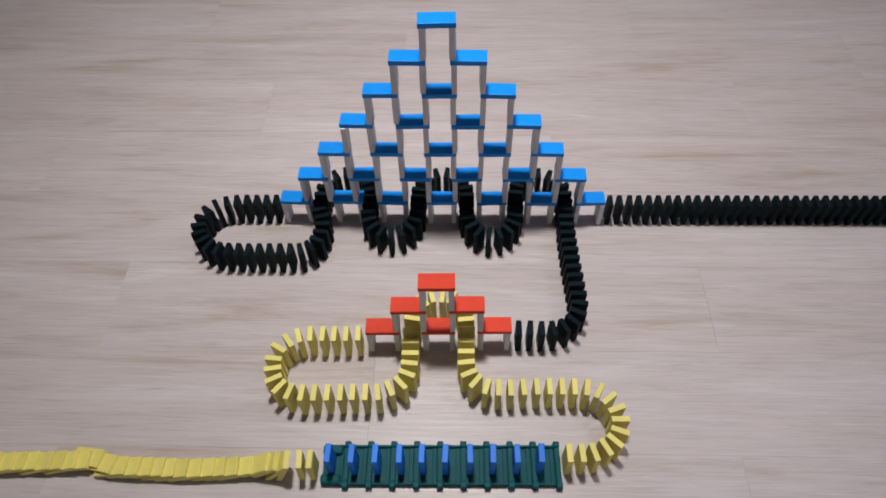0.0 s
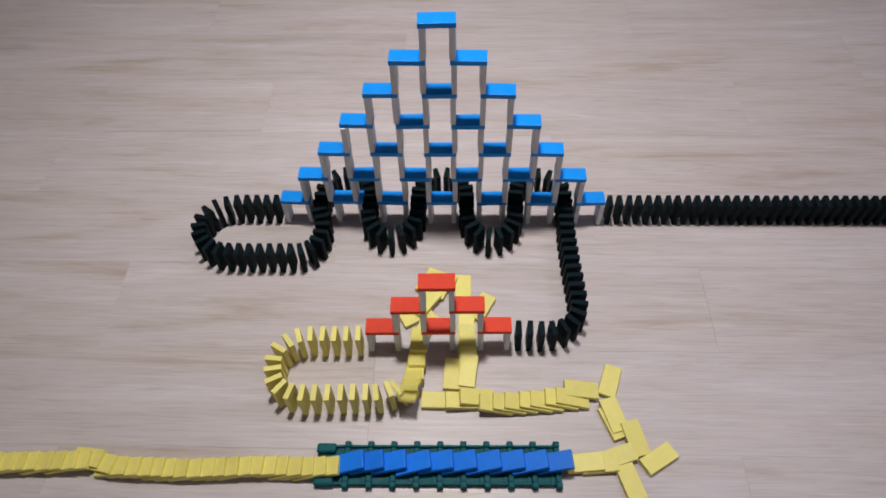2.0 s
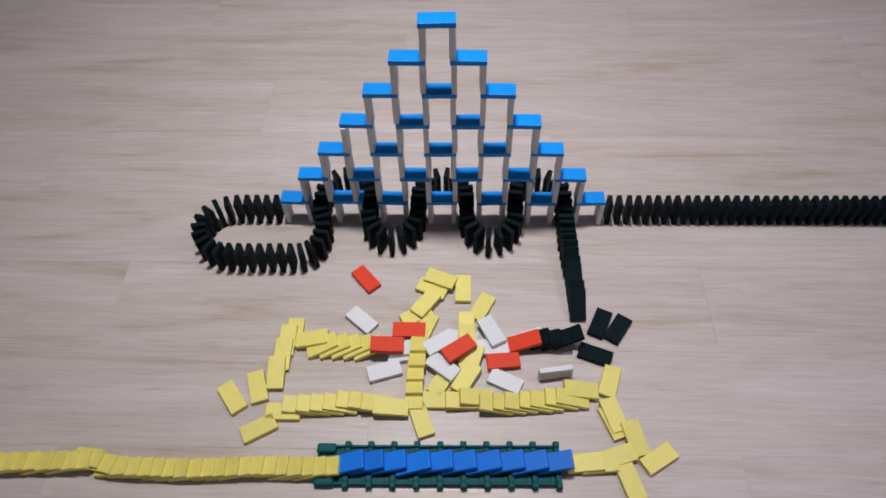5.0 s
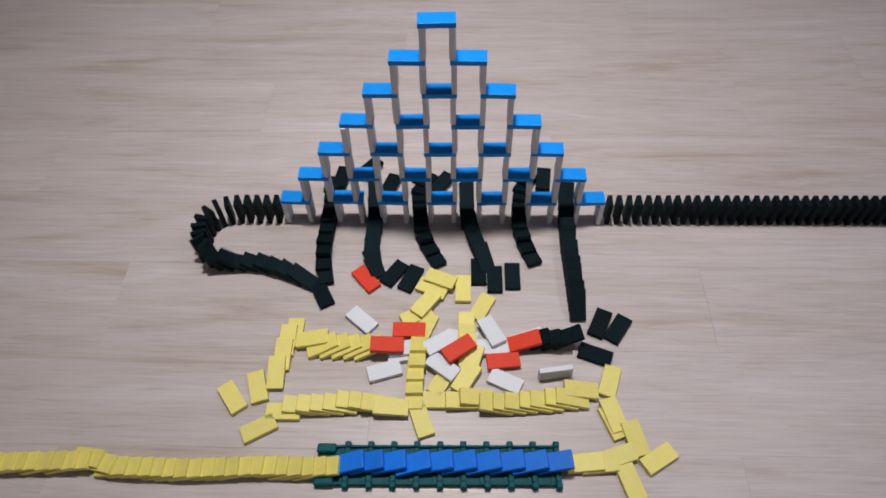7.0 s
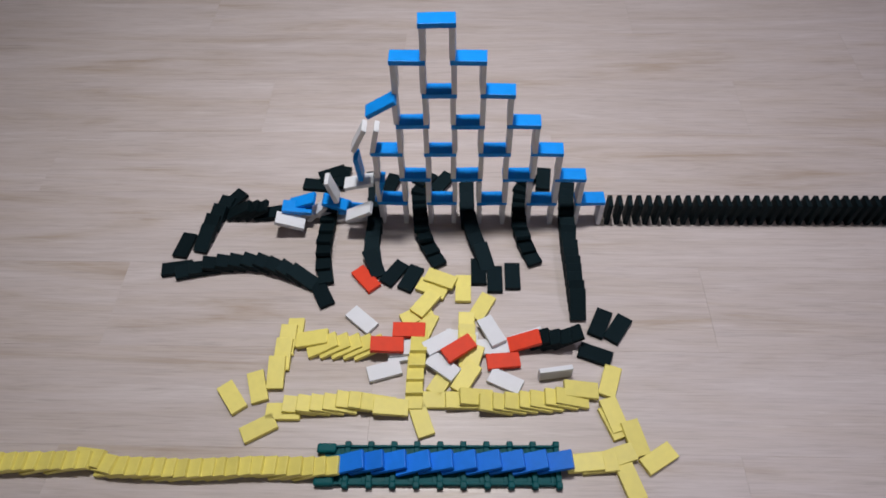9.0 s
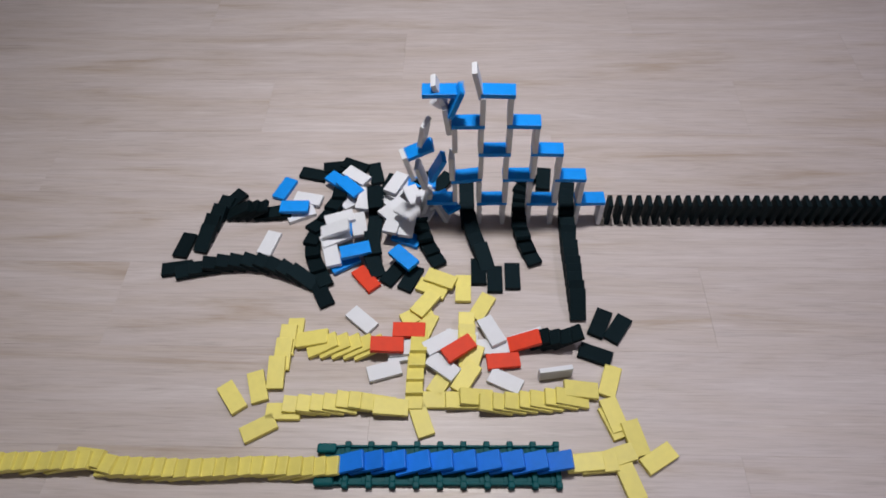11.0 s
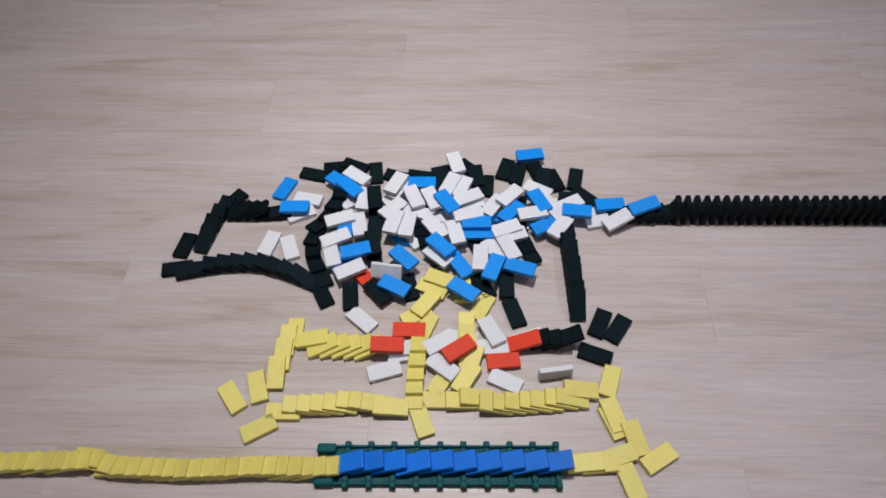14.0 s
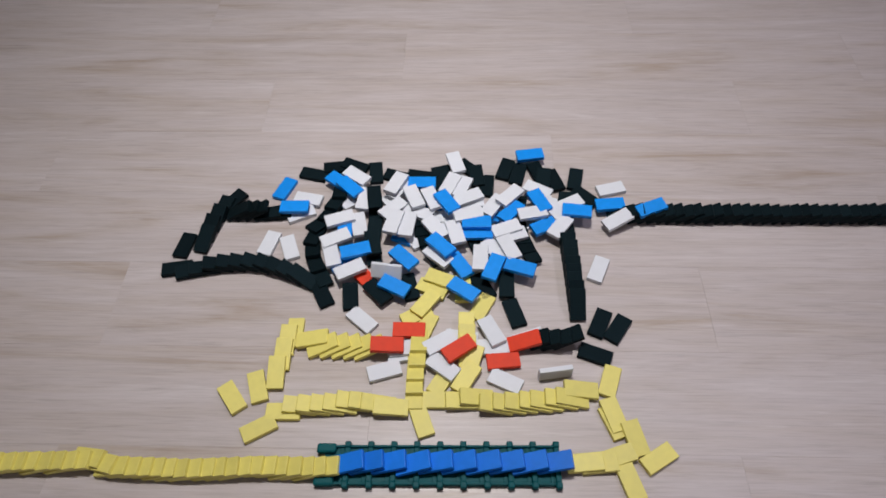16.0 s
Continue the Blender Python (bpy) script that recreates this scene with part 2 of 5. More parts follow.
block("yellow_run", (-0.2188, -0.4296, 0.0188, 0, 42, 0), ("topple", 0.00, 0.10, (-0.2123, -0.4296, 0.0105, 0, 17, 0)))
block("yellow_run", (-0.2032, -0.4315, 0.0212, 0, 52, 3), ("topple", 0.00, 0.12, (-0.1936, -0.431, 0.0114, 0, 19, 3)))
block("yellow_run", (-0.1944, -0.4318, 0.0237, 0, 68, 4), ("topple", 0.00, 0.13, (-0.1781, -0.4307, 0.0104, 0, 17, 4)))
block("yellow_run", (-0.1712, -0.431, 0.0242, 0, 86, 5), ("topple", 0.00, 0.14, (-0.1625, -0.431, 0.0112, 0, 19, 5)))
block("yellow_run", (-0.1565, -0.4306, 0.024, 0, 90, 1), ("topple", 0.00, 0.15, (-0.1457, -0.429, 0.0114, 0, 19, 1)))
# blue blocks standing in the track
block("royal_track", (-0.1335, -0.4244, 0.03, 0, 90, 0), ("topple", 0.10, 0.13, (-0.1137, -0.4246, 0.0172, 0, 18, 8)))
block("royal_track", (-0.1036, -0.4245, 0.03, 0, 90, -1), ("topple", 0.17, 0.13, (-0.0884, -0.4232, 0.0172, 0, 18, 6)))
block("royal_track", (-0.0738, -0.424, 0.03, 0, 90, -0), ("topple", 0.24, 0.13, (-0.0593, -0.4226, 0.0172, 0, 18, 6)))
block("royal_track", (-0.0434, -0.4235, 0.03, 0, 90, -0), ("topple", 0.30, 0.13, (-0.0277, -0.4233, 0.0172, 0, 18, 9)))
block("royal_track", (-0.0151, -0.423, 0.03, 0, 90, -1), ("topple", 0.37, 0.13, (0.0011, -0.4213, 0.0172, 0, 18, 5)))
block("royal_track", (0.0145, -0.4225, 0.03, 0, 90, -2), ("topple", 0.44, 0.13, (0.0312, -0.421, 0.0172, 0, 18, 6)))
block("royal_track", (0.0455, -0.4219, 0.03, 0, 90, 1), ("topple", 0.51, 0.13, (0.0626, -0.4208, 0.0172, 0, 18, 7)))
block("royal_track", (0.0744, -0.4214, 0.03, 0, 90, -1), ("topple", 0.58, 0.13, (0.0926, -0.4198, 0.0172, 0, 18, 6)))
block("royal_track", (0.1046, -0.4209, 0.03, 0, 90, 2), ("topple", 0.64, 0.13, (0.1227, -0.4198, 0.0172, 0, 18, 7)))
block("royal_track", (0.1348, -0.4196, 0.03, 0, 90, -1), ("topple", 0.71, 0.13, (0.155, -0.4186, 0.0172, 0, 18, 5)))
# the winding yellow line
block("yellow_line", (0.1707, -0.4171, 0.024, 0, 90, 1), ("topple", 0.80, 0.19, (0.1958, -0.4157, 0.0083, 0, 7, 4)))
block("yellow_line", (0.1869, -0.4168, 0.024, 0, 90, 3), ("topple", 0.85, 0.19, (0.2147, -0.4159, 0.0048, 0, 4, 5)))
block("yellow_line", (0.2021, -0.4152, 0.024, 0, 90, 15), ("topple", 0.90, 0.19, (0.2395, -0.4059, 0.0058, 0, 4, 18)))
block("yellow_line", (0.2174, -0.4085, 0.024, 0, 90, 29), ("topple", 0.93, 0.19, (0.2522, -0.4385, 0.0043, 0, 0, -73)))
block("yellow_line", (0.2297, -0.4, 0.024, 0, 90, 47), ("topple", 0.95, 0.19, (0.293, -0.4071, 0.0043, 0, 0, 32)))
block("yellow_line", (0.2378, -0.3867, 0.024, 0, 90, 70), ("topple", 0.98, 0.19, (0.2655, -0.3816, 0.0078, 0, 8, 106)))
block("yellow_line", (0.2404, -0.3711, 0.024, 0, 90, 91), ("topple", 1.00, 0.19, (0.2412, -0.3495, 0.0078, 0, 4, 107)))
block("yellow_line", (0.2372, -0.3566, 0.024, 0, 90, 111), ("topple", 1.02, 0.19, (0.2404, -0.3582, 0.0033, 0, 0, 111)))
block("yellow_line", (0.2293, -0.3422, 0.024, 0, 90, 129), ("topple", 1.04, 0.19, (0.2426, -0.2982, 0.0043, 0, 0, 71)))
block("yellow_line", (0.2174, -0.3318, 0.024, 0, 90, 152), ("topple", 1.06, 0.19, (0.2002, -0.3141, 0.0098, 0, 8, 178)))
block("yellow_line", (0.202, -0.3275, 0.024, 0, 90, 171), ("topple", 1.08, 0.19, (0.1863, -0.3269, 0.0099, 0, 16, 178)))
block("yellow_line", (0.1853, -0.3266, 0.024, 0, 90, 178), ("topple", 1.11, 0.19, (0.1715, -0.3286, 0.0099, 0, 16, 178)))
block("yellow_line", (0.1689, -0.3266, 0.024, 0, 90, -180), ("topple", 1.14, 0.19, (0.1508, -0.3317, 0.0099, 0, 16, 178)))
block("yellow_line", (0.1521, -0.3268, 0.024, 0, 90, -179), ("topple", 1.16, 0.19, (0.1364, -0.3333, 0.0099, 0, 16, 178)))
block("yellow_line", (0.1353, -0.3271, 0.024, 0, 90, -178), ("topple", 1.18, 0.19, (0.1158, -0.335, 0.0099, 0, 16, 178)))
block("yellow_line", (0.1173, -0.3282, 0.024, 0, 90, -176), ("topple", 1.20, 0.19, (0.0999, -0.3366, 0.0099, 0, 16, 178)))
block("yellow_line", (0.0999, -0.3294, 0.024, 0, 90, -178), ("topple", 1.23, 0.19, (0.0819, -0.3377, 0.0099, 0, 16, 178)))
block("yellow_line", (0.0837, -0.3296, 0.024, 0, 90, 178), ("topple", 1.25, 0.19, (0.0549, -0.3279, 0.0099, 0, 16, -177)))
block("yellow_line", (0.0679, -0.3281, 0.024, 0, 90, 163), ("topple", 1.27, 0.19, (0.0358, -0.3316, 0.0068, 0, 8, -177)))
block("yellow_line", (0.0532, -0.3205, 0.024, 0, 90, 141), ("topple", 1.30, 0.19, (0.0028, -0.3305, 0.0043, 0, 0, -180)))
block("yellow_line", (0.0441, -0.3088, 0.024, 0, 90, 115), ("topple", 1.33, 0.19, (0.0209, -0.2903, 0.0043, 0, 0, 87)), ("slide", 4.25, 0.50, (0.0067, -0.3002, 0.0043, 0, 0, 60)))
block("yellow_line", (0.0402, -0.2925, 0.024, 0, 90, 97), ("topple", 1.36, 0.19, (0.0434, -0.2872, 0.0088, 0, 6, 83)), ("slide", 4.25, 0.50, (0.0407, -0.2983, 0.0093, 0, 2, 59)))
block("yellow_line", (0.0401, -0.276, 0.024, 0, 90, 90), ("topple", 1.40, 0.19, (0.0429, -0.2747, 0.0099, 0, 16, 88)), ("slide", 4.20, 0.50, (0.0488, -0.2709, 0.0088, 0, 11, 72)))
block("yellow_line", (0.04, -0.2589, 0.024, 0, 90, 89), ("topple", 1.43, 0.19, (0.0421, -0.2562, 0.0099, 0, 16, 88)))
block("yellow_line", (0.0406, -0.2406, 0.024, 0, 90, 91), ("topple", 1.47, 0.19, (0.0412, -0.2382, 0.0099, 0, 16, 88)))
block("yellow_line", (0.0396, -0.2242, 0.024, 0, 90, 96), ("topple", 1.50, 0.19, (0.0404, -0.2179, 0.0099, 0, 16, 89)))
block("yellow_line", (0.0374, -0.2091, 0.024, 0, 90, 109), ("topple", 1.53, 0.19, (0.0641, -0.1784, 0.0043, 0, 0, 62)))
block("yellow_line", (0.0299, -0.1957, 0.024, 0, 90, 131), ("topple", 1.56, 0.19, (0.0354, -0.1449, 0.0043, 0, 0, 90)))
block("yellow_line", (0.0191, -0.1881, 0.024, 0, 90, 157), ("topple", 1.60, 0.19, (-0, -0.1316, 0.0113, 0, 0, 158)))
block("yellow_line", (0.005, -0.1853, 0.024, 0, 90, 175), ("topple", 1.63, 0.19, (-0.0129, -0.146, 0.0053, 0, 0, 156)))
block("yellow_line", (-0.0108, -0.1855, 0.024, 0, 90, -164), ("topple", 1.66, 0.19, (-0.0215, -0.1762, 0.0113, 0, 0, -126)))
block("yellow_line", (-0.0237, -0.1935, 0.024, 0, 90, -135), ("topple", 1.70, 0.19, (-0.0349, -0.1938, 0.0043, 0, 0, -151)))
block("yellow_line", (-0.0322, -0.2071, 0.024, 0, 90, -115), ("topple", 1.73, 0.19, (-0.0203, -0.2149, 0.0043, 0, 0, -111)))
block("yellow_line", (-0.0376, -0.2237, 0.024, 0, 90, -99), ("topple", 1.76, 0.19, (-0.0285, -0.24, 0.0109, 0, 18, -89)))
block("yellow_line", (-0.0377, -0.2432, 0.024, 0, 90, -90), ("topple", 1.79, 0.19, (-0.0297, -0.2631, 0.0109, 0, 18, -89)))
block("yellow_line", (-0.0378, -0.2613, 0.024, 0, 90, -90), ("topple", 1.82, 0.19, (-0.0313, -0.2838, 0.0099, 0, 16, -89)))
block("yellow_line", (-0.0376, -0.2796, 0.024, 0, 90, -90), ("topple", 1.84, 0.19, (-0.0318, -0.3028, 0.0088, 0, 13, -89)))
block("yellow_line", (-0.0378, -0.2949, 0.024, 0, 90, -95), ("topple", 1.87, 0.19, (-0.0321, -0.3221, 0.0048, 0, 4, -89)))
block("yellow_line", (-0.0403, -0.3105, 0.024, 0, 90, -110), ("topple", 1.90, 0.19, (-0.0202, -0.36, 0.0043, 0, 0, -70)))
block("yellow_line", (-0.0484, -0.3245, 0.024, 0, 90, -135), ("topple", 1.93, 0.19, (-0.0626, -0.3442, 0.0108, 0, 6, 179)))
block("yellow_line", (-0.0625, -0.333, 0.024, 0, 90, -155), ("topple", 1.96, 0.19, (-0.0805, -0.3396, 0.0099, 0, 16, 179)))
block("yellow_line", (-0.0782, -0.3387, 0.024, 0, 90, -170), ("topple", 1.98, 0.19, (-0.0981, -0.3369, 0.0099, 0, 16, 179)))
block("yellow_line", (-0.0946, -0.3389, 0.024, 0, 90, -179), ("topple", 2.01, 0.19, (-0.1152, -0.3363, 0.0099, 0, 16, 179)))
block("yellow_line", (-0.1117, -0.3392, 0.024, 0, 90, -178), ("topple", 2.03, 0.19, (-0.1326, -0.3404, 0.0099, 0, 16, 179)))
block("yellow_line", (-0.1281, -0.34, 0.024, 0, 90, -178), ("topple", 2.05, 0.19, (-0.1503, -0.3419, 0.0099, 0, 16, 179)))
block("yellow_line", (-0.1457, -0.3403, 0.024, 0, 90, -179), ("topple", 2.07, 0.19, (-0.1688, -0.343, 0.0099, 0, 16, 179)))
block("yellow_line", (-0.1634, -0.3408, 0.024, 0, 90, -179), ("topple", 2.10, 0.19, (-0.1888, -0.3427, 0.0073, 0, 10, 179)))
block("yellow_line", (-0.1803, -0.3411, 0.024, 0, 90, 177), ("topple", 2.12, 0.19, (-0.2116, -0.3508, 0.0043, 0, 0, -179)))
block("yellow_line", (-0.1974, -0.3392, 0.024, 0, 90, 165), ("topple", 2.15, 0.19, (-0.2412, -0.3749, 0.0043, 0, 0, -150)))
block("yellow_line", (-0.2117, -0.3326, 0.024, 0, 90, 143), ("topple", 2.17, 0.19, (-0.2872, -0.3309, 0.0043, 0, 0, 128)))
block("yellow_line", (-0.2215, -0.3209, 0.024, 0, 90, 117), ("topple", 2.20, 0.19, (-0.2542, -0.3143, 0.0043, 0, 0, 109)))
block("yellow_line", (-0.2254, -0.3057, 0.024, 0, 90, 100), ("topple", 2.22, 0.19, (-0.2302, -0.294, 0.0098, 0, 11, 92)))
block("yellow_line", (-0.2268, -0.2905, 0.024, 0, 90, 85), ("topple", 2.25, 0.19, (-0.2257, -0.2642, 0.0088, 0, 11, 89)))
block("yellow_line", (-0.2224, -0.2738, 0.024, 0, 90, 61), ("topple", 2.27, 0.19, (-0.2234, -0.2402, 0.0068, 0, 8, 89)))
block("yellow_line", (-0.211, -0.2623, 0.024, 0, 90, 38), ("topple", 2.29, 0.19, (-0.2143, -0.2265, 0.0042, 0, 0, 92)))
block("yellow_line", (-0.1975, -0.2545, 0.024, 0, 90, 20), ("topple", 2.31, 0.19, (-0.1854, -0.2396, 0.0113, 0, 12, 4)))
block("yellow_line", (-0.1814, -0.2513, 0.024, 0, 90, 6), ("topple", 2.33, 0.19, (-0.1696, -0.2501, 0.0104, 0, 17, 18)))
block("yellow_line", (-0.1639, -0.251, 0.024, 0, 90, 1), ("topple", 2.35, 0.19, (-0.1521, -0.2508, 0.0104, 0, 17, 18)))
block("yellow_line", (-0.1473, -0.2508, 0.024, 0, 90, 1), ("topple", 2.37, 0.19, (-0.1348, -0.2515, 0.0104, 0, 17, 18)))
block("yellow_line", (-0.1305, -0.2505, 0.024, 0, 90, 2), ("topple", 2.39, 0.19, (-0.1179, -0.2523, 0.0104, 0, 17, 18)))
block("yellow_line", (-0.1132, -0.2497, 0.024, 0, 90, 3), ("topple", 2.41, 0.19, (-0.1018, -0.253, 0.0104, 0, 17, 18)))
# red tower
block("red_tower", (-0.0781, -0.2413, 0.0518, 0, 0, 1), ("throw", 2.50, 0.35, (-0.0739, -0.2532, 0.0208, 0, -6, 2)))
block("white_tower", (-0.0971, -0.2418, 0.024, 0, 90, 1), ("throw", 2.48, 0.35, (-0.0477, -0.2526, 0.0093, 0, 0, 8)))
block("white_tower", (-0.059, -0.2409, 0.024, 0, 90, 1), ("throw", 2.55, 0.40, (-0.0499, -0.2594, 0.0043, 0, 0, 10)))
block("red_tower", (0.0009, -0.2394, 0.0518, 0, 0, 1), ("throw", 4.15, 0.60, (0.0297, -0.2584, 0.0223, 0, 0, 35)))
block("white_tower", (-0.0182, -0.2398, 0.024, 0, 90, 1), ("throw", 4.20, 0.60, (0.0072, -0.2827, 0.0123, 0, 0, -36)))
block("white_tower", (0.0199, -0.2389, 0.024, 0, 90, 1), ("throw", 4.25, 0.50, (0.0332, -0.2321, 0.0043, 0, 0, -6)))
block("red_tower", (0.0799, -0.2374, 0.0518, 0, 0, 1), ("throw", 4.30, 0.50, (0.1249, -0.2415, 0.0154, 0, 17, 10)))
block("white_tower", (0.0608, -0.2379, 0.024, 0, 90, 1), ("throw", 4.30, 0.50, (0.0793, -0.2474, 0.0063, 0, 0, 3)))
block("white_tower", (0.0989, -0.237, 0.024, 0, 90, 1), ("throw", 4.35, 0.50, (0.13, -0.2358, 0.0113, 0, 7, 17)))
block("red_tower", (-0.0386, -0.2403, 0.1073, 0, 0, 1), ("tip", 2.82, 0.18, (-0.0389, -0.242, 0.0873, 0, 42, 0)), ("tip", 3.05, 0.25, (-0.0401, -0.242, 0.0556, 0, 48, 0)), ("tip", 3.30, 0.20, (-0.0405, -0.242, 0.0364, 0, 46, 0)), ("throw", 3.50, 0.40, (-0.0443, -0.223, 0.0103, 0, 0, -0)))
block("white_tower", (-0.0576, -0.2408, 0.0795, 0, 90, 1), ("tip", 2.80, 0.18, (-0.0602, -0.242, 0.0259, 0, 89, 0)), ("tip", 3.00, 0.40, (-0.0396, -0.255, 0.0369, -30, 42, 0)), ("throw", 3.55, 0.30, (-0.0414, -0.2837, 0.0233, 0, 0, -2)), ("throw", 4.15, 0.45, (-0.0766, -0.2867, 0.0043, 0, 0, 17)))
block("white_tower", (-0.0195, -0.2399, 0.0795, 0, 90, 1), ("tip", 3.10, 0.20, (-0.0133, -0.242, 0.0699, 0, 84, 0)), ("tip", 3.30, 0.20, (-0.0036, -0.242, 0.0748, 0, 69, 0)), ("throw", 3.65, 0.30, (0.0289, -0.2352, 0.0463, 0, 5, 6)), ("throw", 4.15, 0.50, (0.0025, -0.2461, 0.0163, 0, 0, 31)))
block("red_tower", (0.0404, -0.2384, 0.1073, 0, 0, 1), ("throw", 3.72, 0.20, (0.076, -0.232, 0.0843, 0, 31, 12)), ("throw", 4.10, 0.55, (0.0937, -0.2693, 0.0063, 0, 0, 7)))
block("white_tower", (0.0213, -0.2389, 0.0795, 0, 90, 1), ("throw", 3.70, 0.25, (0.0893, -0.24, 0.0603, 0, 5, 16)), ("throw", 4.10, 0.60, (0.096, -0.3003, 0.0043, 0, 0, -25)))
block("white_tower", (0.0594, -0.2379, 0.0795, 0, 90, 1), ("throw", 3.72, 0.28, (0.1033, -0.2375, 0.0662, 0, 0, -10)), ("throw", 4.10, 0.60, (0.1661, -0.2894, 0.012, 90, 0, 9)))
block("red_tower", (0.0009, -0.2394, 0.1628, 0, 0, 1), ("tip", 3.25, 0.22, (0.0071, -0.232, 0.1208, -30, -76, 0)), ("throw", 3.55, 0.40, (-0.008, -0.2183, 0.0633, 20, 12, 81)), ("throw", 4.10, 0.50, (-0.1176, -0.1287, 0.0043, 0, 0, -49)))
block("white_tower", (-0.0182, -0.2398, 0.135, 0, 90, 1), ("tip", 3.00, 0.20, (-0.0217, -0.242, 0.1176, 0, 90, 0)), ("tip", 3.20, 0.30, (-0.0384, -0.242, 0.0713, -35, 43, 0)), ("throw", 3.50, 0.40, (-0.0911, -0.2113, 0.0103, 0, 0, -32)), ("throw", 4.00, 0.30, (-0.1169, -0.2033, 0.0043, 0, 0, -41)))
block("white_tower", (0.0199, -0.2389, 0.135, 0, 90, 1), ("throw", 3.55, 0.45, (0.0302, -0.2253, 0.0593, 0, -7, -10)), ("throw", 4.10, 0.55, (0.0774, -0.2251, 0.0143, 0, 0, -62)))
# the winding black line
block("black_line", (0.1151, -0.238, 0.024, 0, 90, 1), ("topple", 4.42, 0.18, (0.1385, -0.2377, 0.0144, 0, 27, 1)))
block("black_line", (0.1314, -0.2378, 0.024, 0, 90, -1), ("topple", 4.46, 0.18, (0.1548, -0.2381, 0.0142, 0, 27, -1)))
block("black_line", (0.1477, -0.2384, 0.024, 0, 90, 1), ("topple", 4.50, 0.18, (0.1707, -0.2382, 0.0147, 0, 28, 1)))
block("black_line", (0.1639, -0.2374, 0.024, 0, 90, 10), ("topple", 4.54, 0.18, (0.1869, -0.2334, 0.0144, 0, 27, 10)))
block("black_line", (0.1796, -0.2329, 0.024, 0, 90, 27), ("topple", 4.58, 0.18, (0.2269, -0.2563, 0.0043, 0, 0, -21)))
block("black_line", (0.1924, -0.223, 0.024, 0, 90, 46), ("topple", 4.63, 0.18, (0.2395, -0.2042, 0.0043, 0, 0, 65)))
block("black_line", (0.2016, -0.2098, 0.024, 0, 90, 66), ("topple", 4.67, 0.18, (0.2646, -0.2136, 0.0043, 0, 0, 56)))
block("black_line", (0.2052, -0.1941, 0.024, 0, 90, 84), ("topple", 4.71, 0.18, (0.2078, -0.1775, 0.015, 0, 29, 90)))
block("black_line", (0.2049, -0.1778, 0.024, 0, 90, 92), ("topple", 4.75, 0.18, (0.2073, -0.1621, 0.015, 0, 29, 90)))
block("black_line", (0.204, -0.1616, 0.024, 0, 90, 93), ("topple", 4.78, 0.18, (0.2061, -0.1467, 0.015, 0, 29, 92)))
block("black_line", (0.203, -0.1453, 0.024, 0, 90, 94), ("topple", 4.80, 0.18, (0.2063, -0.1313, 0.015, 0, 29, 91)))
block("black_line", (0.2018, -0.1291, 0.024, 0, 90, 94), ("topple", 4.83, 0.18, (0.2059, -0.1159, 0.015, 0, 29, 90)))
block("black_line", (0.2008, -0.1128, 0.024, 0, 90, 93), ("topple", 4.86, 0.18, (0.2048, -0.1005, 0.015, 0, 29, 92)))
block("black_line", (0.2003, -0.0966, 0.024, 0, 90, 92), ("topple", 4.88, 0.18, (0.2047, -0.0851, 0.015, 0, 29, 91)))
block("black_line", (0.1998, -0.0803, 0.024, 0, 90, 92), ("topple", 4.91, 0.18, (0.2035, -0.0697, 0.015, 0, 29, 93)))
block("black_line", (0.1993, -0.064, 0.024, 0, 90, 91), ("topple", 4.94, 0.18, (0.2044, -0.0543, 0.015, 0, 29, 88)), ("slide", 13.00, 0.50, (0.2045, -0.0502, 0.0071, 0, 8, 88)))
block("black_line", (0.1991, -0.0477, 0.024, 0, 90, 89), ("topple", 4.96, 0.18, (0.2039, -0.0389, 0.015, 0, 29, 90)), ("slide", 13.00, 0.50, (0.2039, -0.0348, 0.0071, 0, 8, 90)))
block("black_line", (0.1999, -0.0314, 0.024, 0, 90, 88), ("topple", 4.99, 0.18, (0.204, -0.0235, 0.015, 0, 29, 90)), ("slide", 13.00, 0.50, (0.2041, -0.0193, 0.0071, 0, 8, 90)))
block("black_line", (0.2, -0.0152, 0.024, 0, 90, 90), ("topple", 5.02, 0.18, (0.2052, -0.0081, 0.015, 0, 29, 86)), ("slide", 13.00, 0.50, (0.2054, -0.004, 0.0071, 0, 8, 86)))
block("black_line", (0.2, 0.0011, 0.024, 0, 90, 90), ("topple", 5.04, 0.18, (0.2051, 0.0073, 0.015, 0, 29, 87)), ("slide", 13.00, 0.50, (0.2053, 0.0114, 0.0071, 0, 8, 87)))
block("black_line", (0.2, 0.0174, 0.024, 0, 90, 94), ("topple", 5.07, 0.18, (0.2071, 0.0226, 0.015, 0, 29, 85)), ("slide", 13.00, 0.50, (0.2074, 0.0267, 0.0071, 0, 8, 85)))
block("black_line", (0.1976, 0.0335, 0.024, 0, 90, 110), ("topple", 5.10, 0.18, (0.2087, 0.038, 0.015, 0, 29, 84)), ("slide", 13.00, 0.50, (0.2411, 0.0423, 0.0082, 0, 0, -45)))
block("black_line", (0.1893, 0.0474, 0.024, 0, 90, 132), ("topple", 5.12, 0.18, (0.2099, 0.0572, 0.0079, 0, 10, 85)), ("slide", 13.00, 0.50, (0.2293, 0.0852, 0.0053, 0, 0, -102)))
block("black_line", (0.1763, 0.057, 0.024, 0, 90, 155), ("topple", 5.15, 0.18, (0.2116, 0.0732, 0.0054, 0, 4, 84)), ("slide", 12.94, 0.50, (0.1926, 0.0829, 0.0053, 0, 0, -71)))
